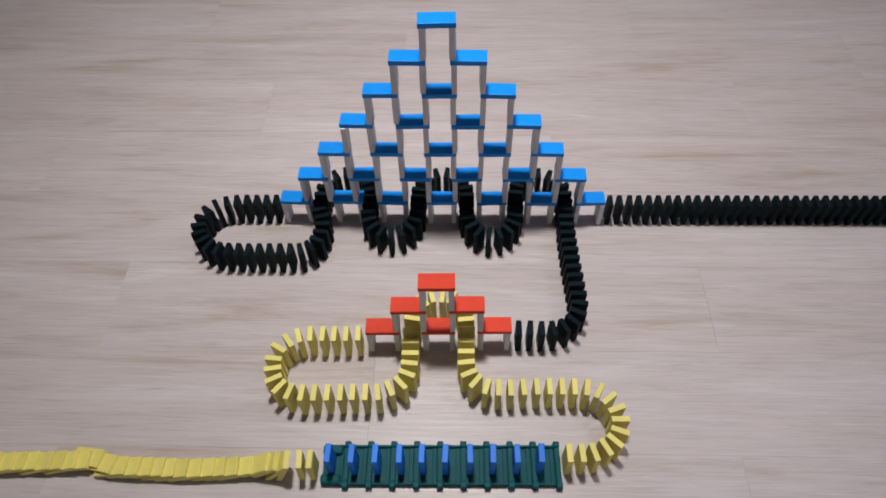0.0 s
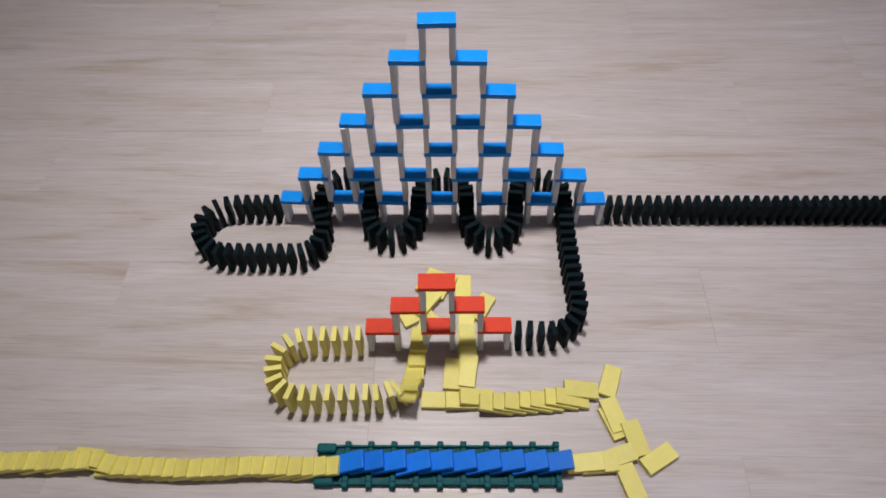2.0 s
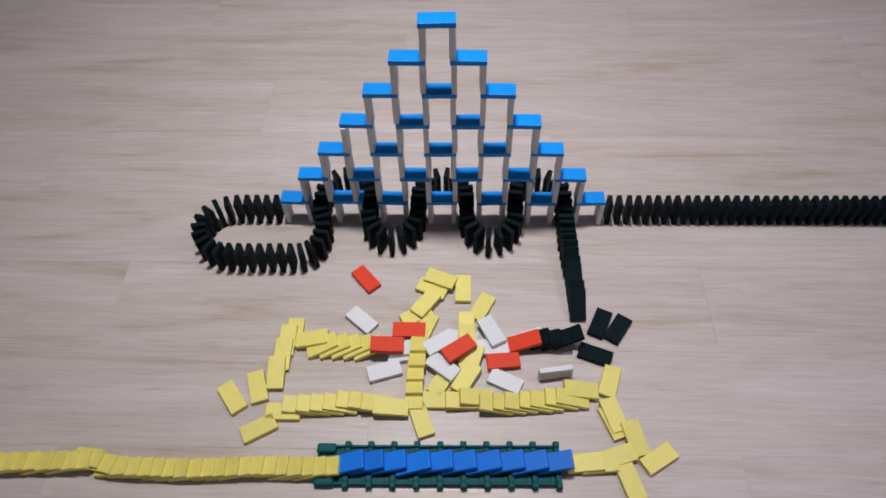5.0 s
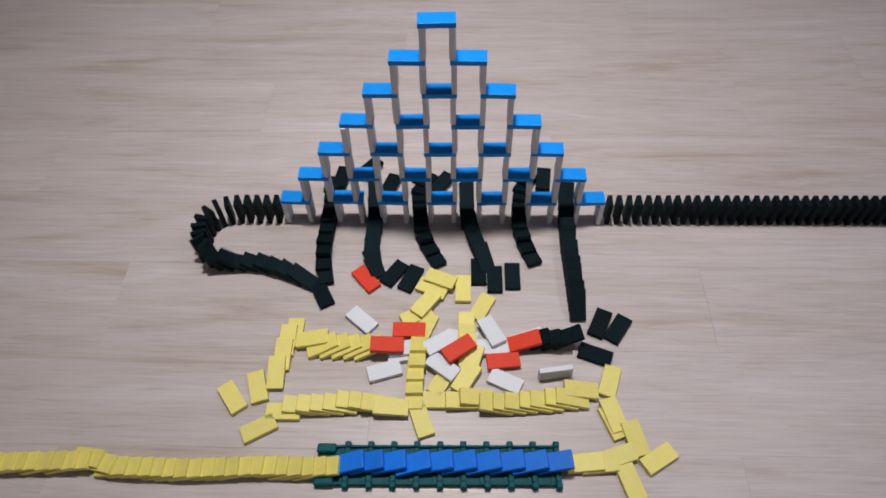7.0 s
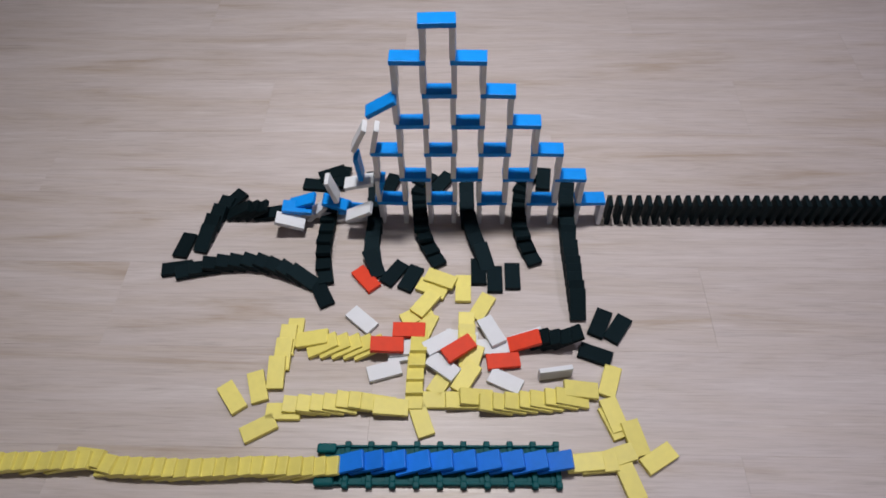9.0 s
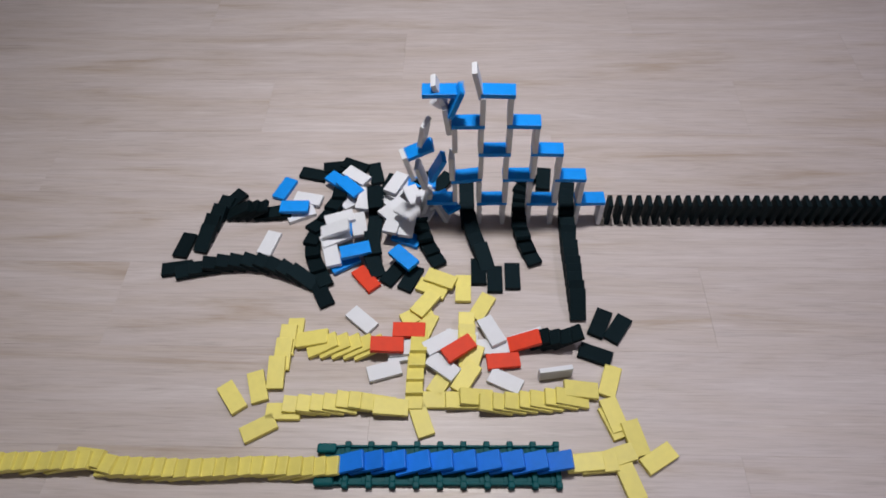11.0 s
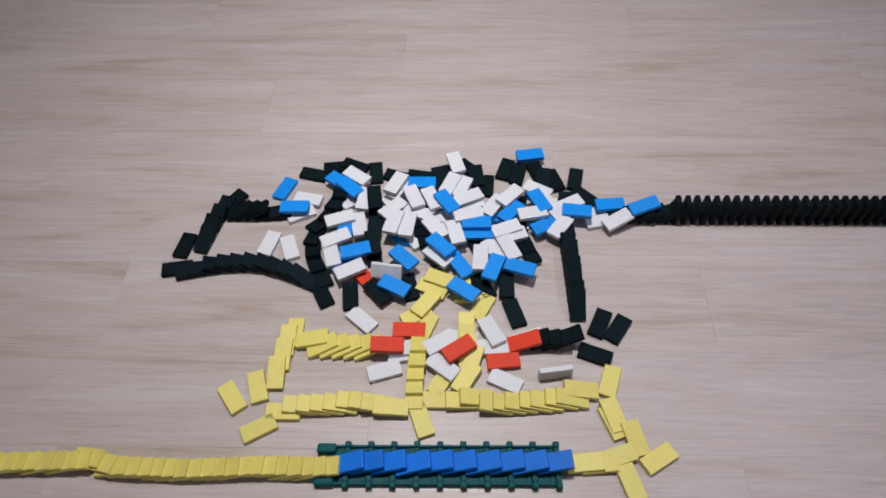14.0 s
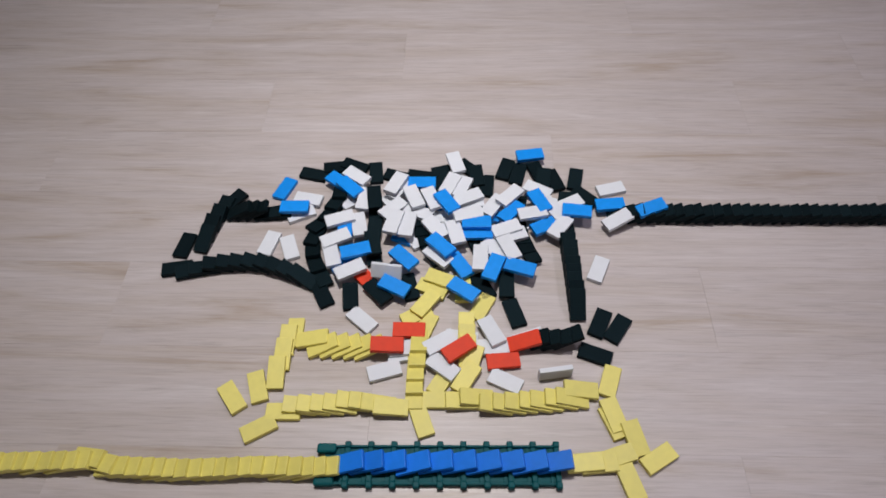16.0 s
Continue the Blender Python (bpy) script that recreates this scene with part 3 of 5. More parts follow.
block("black_line", (0.1607, 0.0606, 0.024, 0, 90, 179), ("topple", 5.18, 0.18, (0.1732, 0.0813, 0.0103, 0, 0, 83)))
block("black_line", (0.145, 0.0575, 0.024, 0, 90, -157), ("topple", 5.21, 0.18, (0.145, 0.0799, 0.0124, 0, 22, -129)), ("slide", 12.72, 0.50, (0.1645, 0.0978, 0.0093, 0, 0, -71)))
block("black_line", (0.1318, 0.0483, 0.024, 0, 90, -134), ("topple", 5.23, 0.18, (0.1369, 0.0618, 0.0124, 0, 22, -112)), ("slide", 12.44, 0.50, (0.1305, 0.098, 0.0043, 0, 0, -104)))
block("black_line", (0.1231, 0.0348, 0.024, 0, 90, -112), ("topple", 5.26, 0.18, (0.1315, 0.0443, 0.0124, 0, 22, -96)), ("slide", 12.27, 0.50, (0.1084, 0.1085, 0.0053, 0, 0, -108)))
block("black_line", (0.12, 0.0188, 0.024, 0, 90, -95), ("topple", 5.29, 0.18, (0.1292, 0.0243, 0.0124, 0, 22, -95)), ("slide", 12.90, 0.50, (0.129, 0.022, 0.0071, 0, 8, -95)))
block("black_line", (0.12, 0.0026, 0.024, 0, 90, -90), ("topple", 5.31, 0.18, (0.1273, 0.0043, 0.0124, 0, 22, -93)), ("slide", 12.90, 0.50, (0.1272, 0.002, 0.0071, 0, 8, -93)))
block("black_line", (0.12, -0.0137, 0.024, 0, 90, -92), ("topple", 5.34, 0.18, (0.1268, -0.0157, 0.0124, 0, 22, -90)), ("slide", 12.90, 0.50, (0.1268, -0.0181, 0.0071, 0, 8, -90)))
block("black_line", (0.119, -0.0299, 0.024, 0, 90, -100), ("topple", 5.37, 0.18, (0.1292, -0.0356, 0.0124, 0, 22, -82)), ("slide", 12.90, 0.50, (0.1295, -0.038, 0.0071, 0, 8, -82)))
block("black_line", (0.1144, -0.0454, 0.024, 0, 90, -117), ("topple", 5.39, 0.18, (0.1344, -0.057, 0.0079, 0, 10, -75)), ("slide", 12.90, 0.50, (0.1345, -0.0572, 0.0071, 0, 8, -75)))
block("black_line", (0.1048, -0.0582, 0.024, 0, 90, -138), ("topple", 5.42, 0.18, (0.1411, -0.0766, 0.0054, 0, 4, -69)), ("slide", 12.90, 0.50, (0.141, -0.0761, 0.0071, 0, 8, -69)))
block("black_line", (0.091, -0.0664, 0.024, 0, 90, -162), ("topple", 5.45, 0.18, (0.1125, -0.1204, 0.0043, 0, 0, -90)), ("slide", 13.10, 0.50, (0.1129, -0.1879, 0.0043, 0, 0, -72)))
block("black_line", (0.075, -0.0681, 0.024, 0, 90, 173), ("topple", 5.47, 0.18, (0.0847, -0.1265, 0.0042, 0, 0, -90)), ("slide", 13.10, 0.50, (0.1026, -0.1386, 0.0082, 0, 0, -91)))
block("black_line", (0.0599, -0.0626, 0.024, 0, 90, 147), ("topple", 5.50, 0.18, (0.0595, -0.1124, 0.0043, 0, 0, 91)), ("slide", 12.60, 0.60, (0.0657, -0.1407, 0.0043, 0, 0, -61)))
block("black_line", (0.0485, -0.051, 0.024, 0, 90, 124), ("topple", 5.53, 0.18, (0.068, -0.0891, 0.0114, 0, 19, 108)), ("slide", 12.20, 0.50, (0.0675, -0.0874, 0.0071, 0, 8, 108)))
block("black_line", (0.042, -0.0362, 0.024, 0, 90, 105), ("topple", 5.55, 0.18, (0.0596, -0.068, 0.0114, 0, 19, 111)), ("slide", 12.20, 0.50, (0.059, -0.0663, 0.0071, 0, 8, 111)))
block("black_line", (0.04, -0.0201, 0.024, 0, 90, 93), ("topple", 5.58, 0.18, (0.0529, -0.0462, 0.0114, 0, 19, 109)), ("slide", 12.20, 0.50, (0.0523, -0.0444, 0.0071, 0, 8, 109)))
block("black_line", (0.04, -0.0038, 0.024, 0, 90, 90), ("topple", 5.61, 0.18, (0.0472, -0.0242, 0.0114, 0, 19, 103)), ("slide", 12.20, 0.50, (0.0468, -0.0224, 0.0071, 0, 8, 103)))
block("black_line", (0.04, 0.0125, 0.024, 0, 90, 93), ("topple", 5.63, 0.18, (0.0418, -0.0024, 0.0114, 0, 19, 96)), ("slide", 12.20, 0.50, (0.0417, -0.0006, 0.0071, 0, 8, 96)))
block("black_line", (0.0384, 0.0286, 0.024, 0, 90, 104), ("topple", 5.66, 0.18, (0.041, 0.0201, 0.0114, 0, 19, 92)), ("slide", 12.20, 0.50, (0.0409, 0.022, 0.0071, 0, 8, 92)))
block("black_line", (0.0322, 0.0434, 0.024, 0, 90, 124), ("topple", 5.69, 0.18, (0.0398, 0.0444, 0.0079, 0, 10, 93)), ("slide", 12.05, 0.50, (0.0753, 0.0696, 0.0043, 0, 0, -94)))
block("black_line", (0.0208, 0.0549, 0.024, 0, 90, 147), ("topple", 5.71, 0.18, (0.0404, 0.0679, 0.0054, 0, 4, 90)), ("slide", 11.94, 0.50, (0.0572, 0.0893, 0.0093, 0, 0, -84)))
block("black_line", (0.0057, 0.0606, 0.024, 0, 90, 172), ("topple", 5.74, 0.18, (-0.0029, 0.0713, 0.0103, 0, 0, 57)))
block("black_line", (-0.0104, 0.0592, 0.024, 0, 90, -163), ("topple", 5.77, 0.18, (-0.0921, 0.0652, 0.0102, 0, 0, 71)), ("slide", 11.86, 0.50, (0.044, 0.1092, 0.0053, 0, 0, -45)))
block("black_line", (-0.0245, 0.0516, 0.024, 0, 90, -140), ("topple", 5.79, 0.18, (-0.0321, 0.0773, 0.0122, 0, 21, -123)), ("slide", 11.61, 0.50, (0.0024, 0.1045, 0.0043, 0, 0, 16)))
block("black_line", (-0.0345, 0.0391, 0.024, 0, 90, -118), ("topple", 5.82, 0.18, (-0.0377, 0.0575, 0.0122, 0, 21, -105)), ("slide", 11.36, 0.50, (-0.0406, 0.0913, 0.0043, 0, 0, -9)))
block("black_line", (-0.0392, 0.0237, 0.024, 0, 90, -100), ("topple", 5.85, 0.18, (-0.0417, 0.0399, 0.0122, 0, 21, -84)), ("slide", 11.20, 0.50, (-0.0415, 0.0376, 0.0071, 0, 8, -84)))
block("black_line", (-0.04, 0.0075, 0.024, 0, 90, -91), ("topple", 5.88, 0.18, (-0.0397, 0.0192, 0.0122, 0, 21, -83)), ("slide", 11.20, 0.50, (-0.0395, 0.017, 0.0071, 0, 8, -83)))
block("black_line", (-0.04, -0.0088, 0.024, 0, 90, -90), ("topple", 5.90, 0.18, (-0.0377, -0.0014, 0.0122, 0, 21, -82)), ("slide", 11.20, 0.50, (-0.0374, -0.0036, 0.0071, 0, 8, -82)))
block("black_line", (-0.0402, -0.0251, 0.024, 0, 90, -96), ("topple", 5.93, 0.18, (-0.0355, -0.022, 0.0122, 0, 21, -83)), ("slide", 11.20, 0.50, (-0.0352, -0.0242, 0.0071, 0, 8, -83)))
block("black_line", (-0.0433, -0.0409, 0.024, 0, 90, -111), ("topple", 5.96, 0.18, (-0.03, -0.0421, 0.0122, 0, 21, -76)), ("slide", 11.20, 0.50, (-0.0295, -0.0442, 0.0071, 0, 8, -76)))
block("black_line", (-0.0516, -0.0548, 0.024, 0, 90, -132), ("topple", 5.98, 0.18, (-0.0222, -0.063, 0.0079, 0, 10, -65)), ("slide", 11.20, 0.50, (-0.0221, -0.0632, 0.0071, 0, 8, -65)))
block("black_line", (-0.0644, -0.0645, 0.024, 0, 90, -155), ("topple", 6.01, 0.18, (-0.0127, -0.082, 0.0054, 0, 4, -61)), ("slide", 11.20, 0.50, (-0.0129, -0.0816, 0.0071, 0, 8, -61)))
block("black_line", (-0.08, -0.0681, 0.024, 0, 90, 180), ("topple", 6.04, 0.18, (-0.0472, -0.1265, 0.0043, 0, 0, -114)), ("slide", 12.10, 0.35, (-0.0479, -0.1425, 0.0043, 0, 0, -75)))
block("black_line", (-0.0956, -0.0645, 0.024, 0, 90, 155), ("topple", 6.06, 0.18, (-0.0738, -0.1173, 0.0043, 0, 0, -124)), ("slide", 12.05, 0.40, (-0.0966, -0.1559, 0.0103, 0, 0, -47)))
block("black_line", (-0.1084, -0.0548, 0.024, 0, 90, 132), ("topple", 6.09, 0.18, (-0.1065, -0.103, 0.0116, 0, 20, 114)), ("slide", 12.70, 0.50, (-0.1389, -0.161, 0.0043, 0, 0, -83)))
block("black_line", (-0.1167, -0.0409, 0.024, 0, 90, 111), ("topple", 6.12, 0.18, (-0.1098, -0.0808, 0.0116, 0, 20, 100)), ("slide", 10.40, 0.50, (-0.1101, -0.0789, 0.0071, 0, 8, 100)))
block("black_line", (-0.1198, -0.025, 0.024, 0, 90, 96), ("topple", 6.14, 0.18, (-0.1131, -0.06, 0.0116, 0, 20, 86)), ("slide", 10.40, 0.50, (-0.113, -0.0581, 0.0071, 0, 8, 86)))
block("black_line", (-0.12, -0.0088, 0.024, 0, 90, 90), ("topple", 6.17, 0.18, (-0.1122, -0.0378, 0.0116, 0, 20, 88)), ("slide", 10.40, 0.50, (-0.1121, -0.0359, 0.0071, 0, 8, 88)))
block("black_line", (-0.12, 0.0075, 0.024, 0, 90, 91), ("topple", 6.20, 0.18, (-0.1121, -0.0156, 0.0116, 0, 20, 93)), ("slide", 10.40, 0.50, (-0.1101, -0.0698, 0.022, 0, 0, -78)))
block("black_line", (-0.1208, 0.0237, 0.024, 0, 90, 100), ("topple", 6.22, 0.18, (-0.1135, 0.0064, 0.0116, 0, 20, 96)), ("slide", 10.40, 0.50, (-0.1137, 0.0084, 0.0071, 0, 8, 96)))
block("black_line", (-0.1255, 0.0391, 0.024, 0, 90, 118), ("topple", 6.25, 0.18, (-0.1149, 0.0287, 0.0116, 0, 20, 95)), ("slide", 10.98, 0.50, (-0.0822, 0.0903, 0.0043, 0, 0, -18)))
block("black_line", (-0.1355, 0.0516, 0.024, 0, 90, 140), ("topple", 6.28, 0.18, (-0.1179, 0.0524, 0.0079, 0, 10, 97)), ("slide", 10.59, 0.50, (-0.1207, 0.0988, 0.0043, 0, 0, -83)))
block("black_line", (-0.1496, 0.0592, 0.024, 0, 90, 163), ("topple", 6.30, 0.18, (-0.1208, 0.0751, 0.0054, 0, 4, 99)), ("slide", 10.40, 0.50, (-0.1149, 0.0227, 0.026, 0, 0, -82)))
block("black_line", (-0.1657, 0.0606, 0.024, 0, 90, -172), ("topple", 6.33, 0.18, (-0.1789, 0.0828, 0.0103, 0, 0, 81)), ("slide", 10.24, 0.50, (-0.1588, 0.1102, 0.0093, 0, 0, -23)))
block("black_line", (-0.1808, 0.0549, 0.024, 0, 90, -147), ("topple", 6.35, 0.18, (-0.1323, 0.1059, 0.0103, 0, 0, 52)), ("slide", 7.32, 0.35, (-0.1953, 0.0903, 0.0113, 0, 0, 25)), ("slide", 10.01, 0.50, (-0.1911, 0.1102, 0.0063, 0, 0, 8)))
block("black_line", (-0.1922, 0.0434, 0.024, 0, 90, -124), ("topple", 6.38, 0.18, (-0.1939, 0.0655, 0.0115, 0, 19, -88)), ("slide", 7.32, 0.30, (-0.2217, 0.0696, 0.0043, 0, 0, -5)), ("slide", 9.73, 0.50, (-0.2311, 0.0945, 0.0043, 0, 0, -13)))
block("black_line", (-0.1984, 0.0286, 0.024, 0, 90, -104), ("topple", 6.40, 0.18, (-0.1916, 0.043, 0.0115, 0, 19, -85)), ("slide", 9.70, 0.70, (-0.1776, 0.0517, 0.0103, 0, 16, -89)))
block("black_line", (-0.2, 0.0125, 0.024, 0, 90, -93), ("topple", 6.43, 0.18, (-0.1903, 0.0205, 0.0115, 0, 19, -85)), ("slide", 9.70, 0.70, (-0.182, 0.0257, 0.0103, 0, 16, -106)))
block("black_line", (-0.2, -0.0038, 0.024, 0, 90, -90), ("topple", 6.46, 0.18, (-0.1908, -0.0021, 0.0115, 0, 19, -90)), ("slide", 9.70, 0.70, (-0.1894, 0.0003, 0.0103, 0, 16, -109)))
block("black_line", (-0.1999, -0.0201, 0.024, 0, 90, -76), ("topple", 6.48, 0.18, (-0.1896, -0.0247, 0.0115, 0, 19, -90)), ("slide", 9.70, 0.70, (-0.2031, -0.0227, 0.0103, 0, 16, -124)))
block("black_line", (-0.1926, -0.0346, 0.024, 0, 90, -72), ("topple", 6.51, 0.18, (-0.1904, -0.0472, 0.0115, 0, 19, -92)), ("slide", 9.70, 0.70, (-0.209, -0.0485, 0.0103, 0, 16, -100)))
block("black_line", (-0.1902, -0.0504, 0.024, 0, 90, -88), ("topple", 6.53, 0.18, (-0.1899, -0.0697, 0.0115, 0, 19, -86)), ("slide", 9.70, 0.70, (-0.2089, -0.0721, 0.0103, 0, 16, -80)))
block("black_line", (-0.1915, -0.0665, 0.024, 0, 90, -99), ("topple", 6.56, 0.18, (-0.1891, -0.0936, 0.0079, 0, 10, -83)), ("slide", 9.70, 0.70, (-0.2018, -0.0986, 0.0079, 0, 10, -68)))
block("black_line", (-0.1955, -0.0822, 0.024, 0, 90, -115), ("topple", 6.59, 0.18, (-0.1837, -0.1163, 0.0054, 0, 4, -78)), ("slide", 9.70, 0.70, (-0.1888, -0.1229, 0.0054, 0, 4, -62)))
block("black_line", (-0.2047, -0.0953, 0.024, 0, 90, -140), ("topple", 6.63, 0.18, (-0.183, -0.1575, 0.0043, 0, 0, -62)))
block("black_line", (-0.2191, -0.1021, 0.024, 0, 90, -166), ("topple", 6.66, 0.18, (-0.2155, -0.1307, 0.0122, 0, 21, 152)))
block("black_line", (-0.2353, -0.1031, 0.024, 0, 90, -178), ("topple", 6.69, 0.18, (-0.2346, -0.1225, 0.0122, 0, 21, 155)))
block("black_line", (-0.2516, -0.1032, 0.024, 0, 90, -179), ("topple", 6.72, 0.18, (-0.254, -0.1152, 0.0122, 0, 21, 161)))
block("black_line", (-0.2679, -0.1034, 0.024, 0, 90, -179), ("topple", 6.76, 0.18, (-0.2732, -0.1078, 0.0122, 0, 21, 166)))
block("black_line", (-0.2842, -0.1036, 0.024, 0, 90, -180), ("topple", 6.79, 0.18, (-0.2939, -0.1052, 0.0122, 0, 21, 171)))
block("black_line", (-0.3005, -0.1037, 0.024, 0, 90, 180), ("topple", 6.82, 0.18, (-0.3144, -0.1042, 0.0122, 0, 21, -179)))
block("black_line", (-0.3168, -0.1034, 0.024, 0, 90, 179), ("topple", 6.85, 0.18, (-0.335, -0.105, 0.0122, 0, 21, -175)))
block("black_line", (-0.3331, -0.103, 0.024, 0, 90, 176), ("topple", 6.87, 0.18, (-0.3556, -0.1077, 0.0122, 0, 21, -170)))
block("black_line", (-0.3492, -0.101, 0.024, 0, 90, 165), ("topple", 6.90, 0.18, (-0.3777, -0.1121, 0.0079, 0, 10, -166)))
block("black_line", (-0.3642, -0.0946, 0.024, 0, 90, 149), ("topple", 6.93, 0.18, (-0.3987, -0.1167, 0.0054, 0, 4, -165)))
block("black_line", (-0.3768, -0.0843, 0.024, 0, 90, 132), ("topple", 6.95, 0.18, (-0.4227, -0.112, 0.0052, 0, 0, -170)))
block("black_line", (-0.3855, -0.0706, 0.024, 0, 90, 114), ("topple", 6.98, 0.18, (-0.4221, -0.0656, 0.0043, 0, 0, 81)))
block("black_line", (-0.3898, -0.0549, 0.024, 0, 90, 96), ("topple", 7.00, 0.18, (-0.3894, -0.056, 0.0115, 0, 19, 77)))
block("black_line", (-0.3888, -0.0387, 0.024, 0, 90, 76), ("topple", 7.03, 0.18, (-0.3862, -0.0335, 0.0115, 0, 19, 80)))
block("black_line", (-0.3821, -0.024, 0.024, 0, 90, 55), ("topple", 7.05, 0.18, (-0.3802, -0.0117, 0.0115, 0, 19, 76)))
block("black_line", (-0.3707, -0.0127, 0.024, 0, 90, 33), ("topple", 7.08, 0.18, (-0.3745, 0.0118, 0.0079, 0, 10, 74)))
block("black_line", (-0.3555, -0.0067, 0.024, 0, 90, 16), ("topple", 7.10, 0.18, (-0.3617, 0.0307, 0.0054, 0, 4, 53)))
block("black_line", (-0.3395, -0.0038, 0.024, 0, 90, 6), ("topple", 7.12, 0.18, (-0.3432, 0.0005, 0.0155, 0, 31, 2)))
block("black_line", (-0.3233, -0.0032, 0.024, 0, 90, 1), ("topple", 7.14, 0.18, (-0.3286, 0.0006, 0.0155, 0, 31, 2)))
block("black_line", (-0.307, -0.0031, 0.024, 0, 90, 0), ("topple", 7.16, 0.18, (-0.314, 0.0012, 0.0155, 0, 31, 3)))
block("black_line", (-0.2907, -0.0029, 0.024, 0, 90, 0), ("topple", 7.18, 0.18, (-0.2951, 0.0014, 0.0079, 0, 10, 3)))
block("black_line", (-0.2744, -0.0028, 0.024, 0, 90, 0), ("topple", 7.20, 0.18, (-0.2798, 0.0027, 0.0054, 0, 4, 5)))
# the straight black line
block("black_row", (0.2735, 0.0006, 0.024, 0, 90, -2), ("topple", 13.08, 0.28, (0.2968, -0.0002, 0.0144, 0, 28, -2)))
block("black_row", (0.2893, 0.0007, 0.024, 0, 90, 2), ("topple", 13.2, 0.28, (0.3125, 0.0014, 0.0146, 0, 28, 2)))
block("black_row", (0.3051, 0.0008, 0.024, 0, 90, -3), ("topple", 13.32, 0.28, (0.328, -0.0004, 0.0149, 0, 29, -3)))
block("black_row", (0.3209, 0.0009, 0.024, 0, 90, 2), ("topple", 13.46, 0.28, (0.3444, 0.0017, 0.0142, 0, 27, 2)))
block("black_row", (0.3367, 0.001, 0.024, 0, 90, 0), ("topple", 13.6, 0.28, (0.36, 0.0011, 0.0145, 0, 28, 0)))
block("black_row", (0.3525, 0.0011, 0.024, 0, 90, 2), ("topple", 13.72, 0.28, (0.3759, 0.0018, 0.0144, 0, 27, 2)))
block("black_row", (0.3683, 0.0012, 0.024, 0, 90, -2), ("topple", 13.84, 0.28, (0.3915, 0.0005, 0.0146, 0, 28, -2)))
block("black_row", (0.3841, 0.0013, 0.024, 0, 90, 3), ("topple", 13.97, 0.28, (0.4076, 0.0024, 0.0142, 0, 27, 3)))
block("black_row", (0.3999, 0.0014, 0.024, 0, 90, -2), ("topple", 14.04, 0.28, (0.423, 0.0004, 0.0147, 0, 28, -2)))
block("black_row", (0.4157, 0.0015, 0.024, 0, 90, 2), ("topple", 14.12, 0.28, (0.4389, 0.0024, 0.0146, 0, 28, 2)))
block("black_row", (0.4315, 0.0015, 0.024, 0, 90, -0), ("topple", 14.23, 0.28, (0.4545, 0.0014, 0.0149, 0, 29, -0)))
block("black_row", (0.4473, 0.0016, 0.024, 0, 90, 2), ("topple", 14.33, 0.28, (0.4708, 0.0023, 0.0141, 0, 27, 2)))
block("black_row", (0.4631, 0.0017, 0.024, 0, 90, 2), ("topple", 14.42, 0.28, (0.4865, 0.0027, 0.0143, 0, 27, 2)))
block("black_row", (0.4789, 0.0018, 0.024, 0, 90, -1), ("topple", 14.48, 0.28, (0.5019, 0.0013, 0.0149, 0, 29, -1)))
block("black_row", (0.4947, 0.0019, 0.024, 0, 90, -0), ("topple", 14.54, 0.28, (0.5177, 0.0017, 0.0149, 0, 29, -0)))
block("black_row", (0.5105, 0.002, 0.024, 0, 90, -2), ("topple", 14.60, 0.28, (0.5334, 0.0012, 0.015, 0, 29, -2)))
block("black_row", (0.5263, 0.0021, 0.024, 0, 90, -2), ("topple", 14.63, 0.28, (0.5498, 0.0013, 0.0142, 0, 27, -2)))
block("black_row", (0.5421, 0.0022, 0.024, 0, 90, -0), ("topple", 14.67, 0.28, (0.5654, 0.0022, 0.0144, 0, 28, -0)))
block("black_row", (0.5579, 0.0023, 0.024, 0, 90, 0), ("topple", 14.71, 0.28, (0.5808, 0.0024, 0.015, 0, 29, 0)))
block("black_row", (0.5737, 0.0024, 0.024, 0, 90, 1), ("topple", 14.74, 0.28, (0.5973, 0.0029, 0.0141, 0, 27, 1)))
block("black_row", (0.5895, 0.0024, 0.024, 0, 90, -1), ("topple", 14.77, 0.28, (0.6127, 0.002, 0.0146, 0, 28, -1)))
block("black_row", (0.6053, 0.0025, 0.024, 0, 90, -0), ("topple", 14.79, 0.28, (0.6284, 0.0025, 0.0148, 0, 29, -0)))
block("black_row", (0.6211, 0.0026, 0.024, 0, 90, -0), ("topple", 14.82, 0.28, (0.6446, 0.0026, 0.0141, 0, 27, -0)))
block("black_row", (0.6369, 0.0027, 0.024, 0, 90, -2), ("topple", 14.85, 0.28, (0.6599, 0.0021, 0.0149, 0, 29, -2)))
block("black_row", (0.6527, 0.0028, 0.024, 0, 90, -1), ("topple", 14.88, 0.28, (0.6757, 0.0025, 0.0148, 0, 29, -1)))
block("black_row", (0.6685, 0.0029, 0.024, 0, 90, 3), ("topple", 14.90, 0.28, (0.6916, 0.0041, 0.0147, 0, 28, 3)))
block("black_row", (0.6843, 0.003, 0.024, 0, 90, 1), ("topple", 14.93, 0.28, (0.7074, 0.0034, 0.0147, 0, 28, 1)))
block("black_row", (0.7001, 0.0031, 0.024, 0, 90, -1), ("topple", 14.96, 0.28, (0.723, 0.0026, 0.015, 0, 29, -1)))
block("black_row", (0.7159, 0.0032, 0.024, 0, 90, -0), ("topple", 14.99, 0.28, (0.7388, 0.0031, 0.015, 0, 29, -0)))
block("black_row", (0.7317, 0.0033, 0.024, 0, 90, -1), ("topple", 15.02, 0.28, (0.7546, 0.0028, 0.0149, 0, 29, -1)))
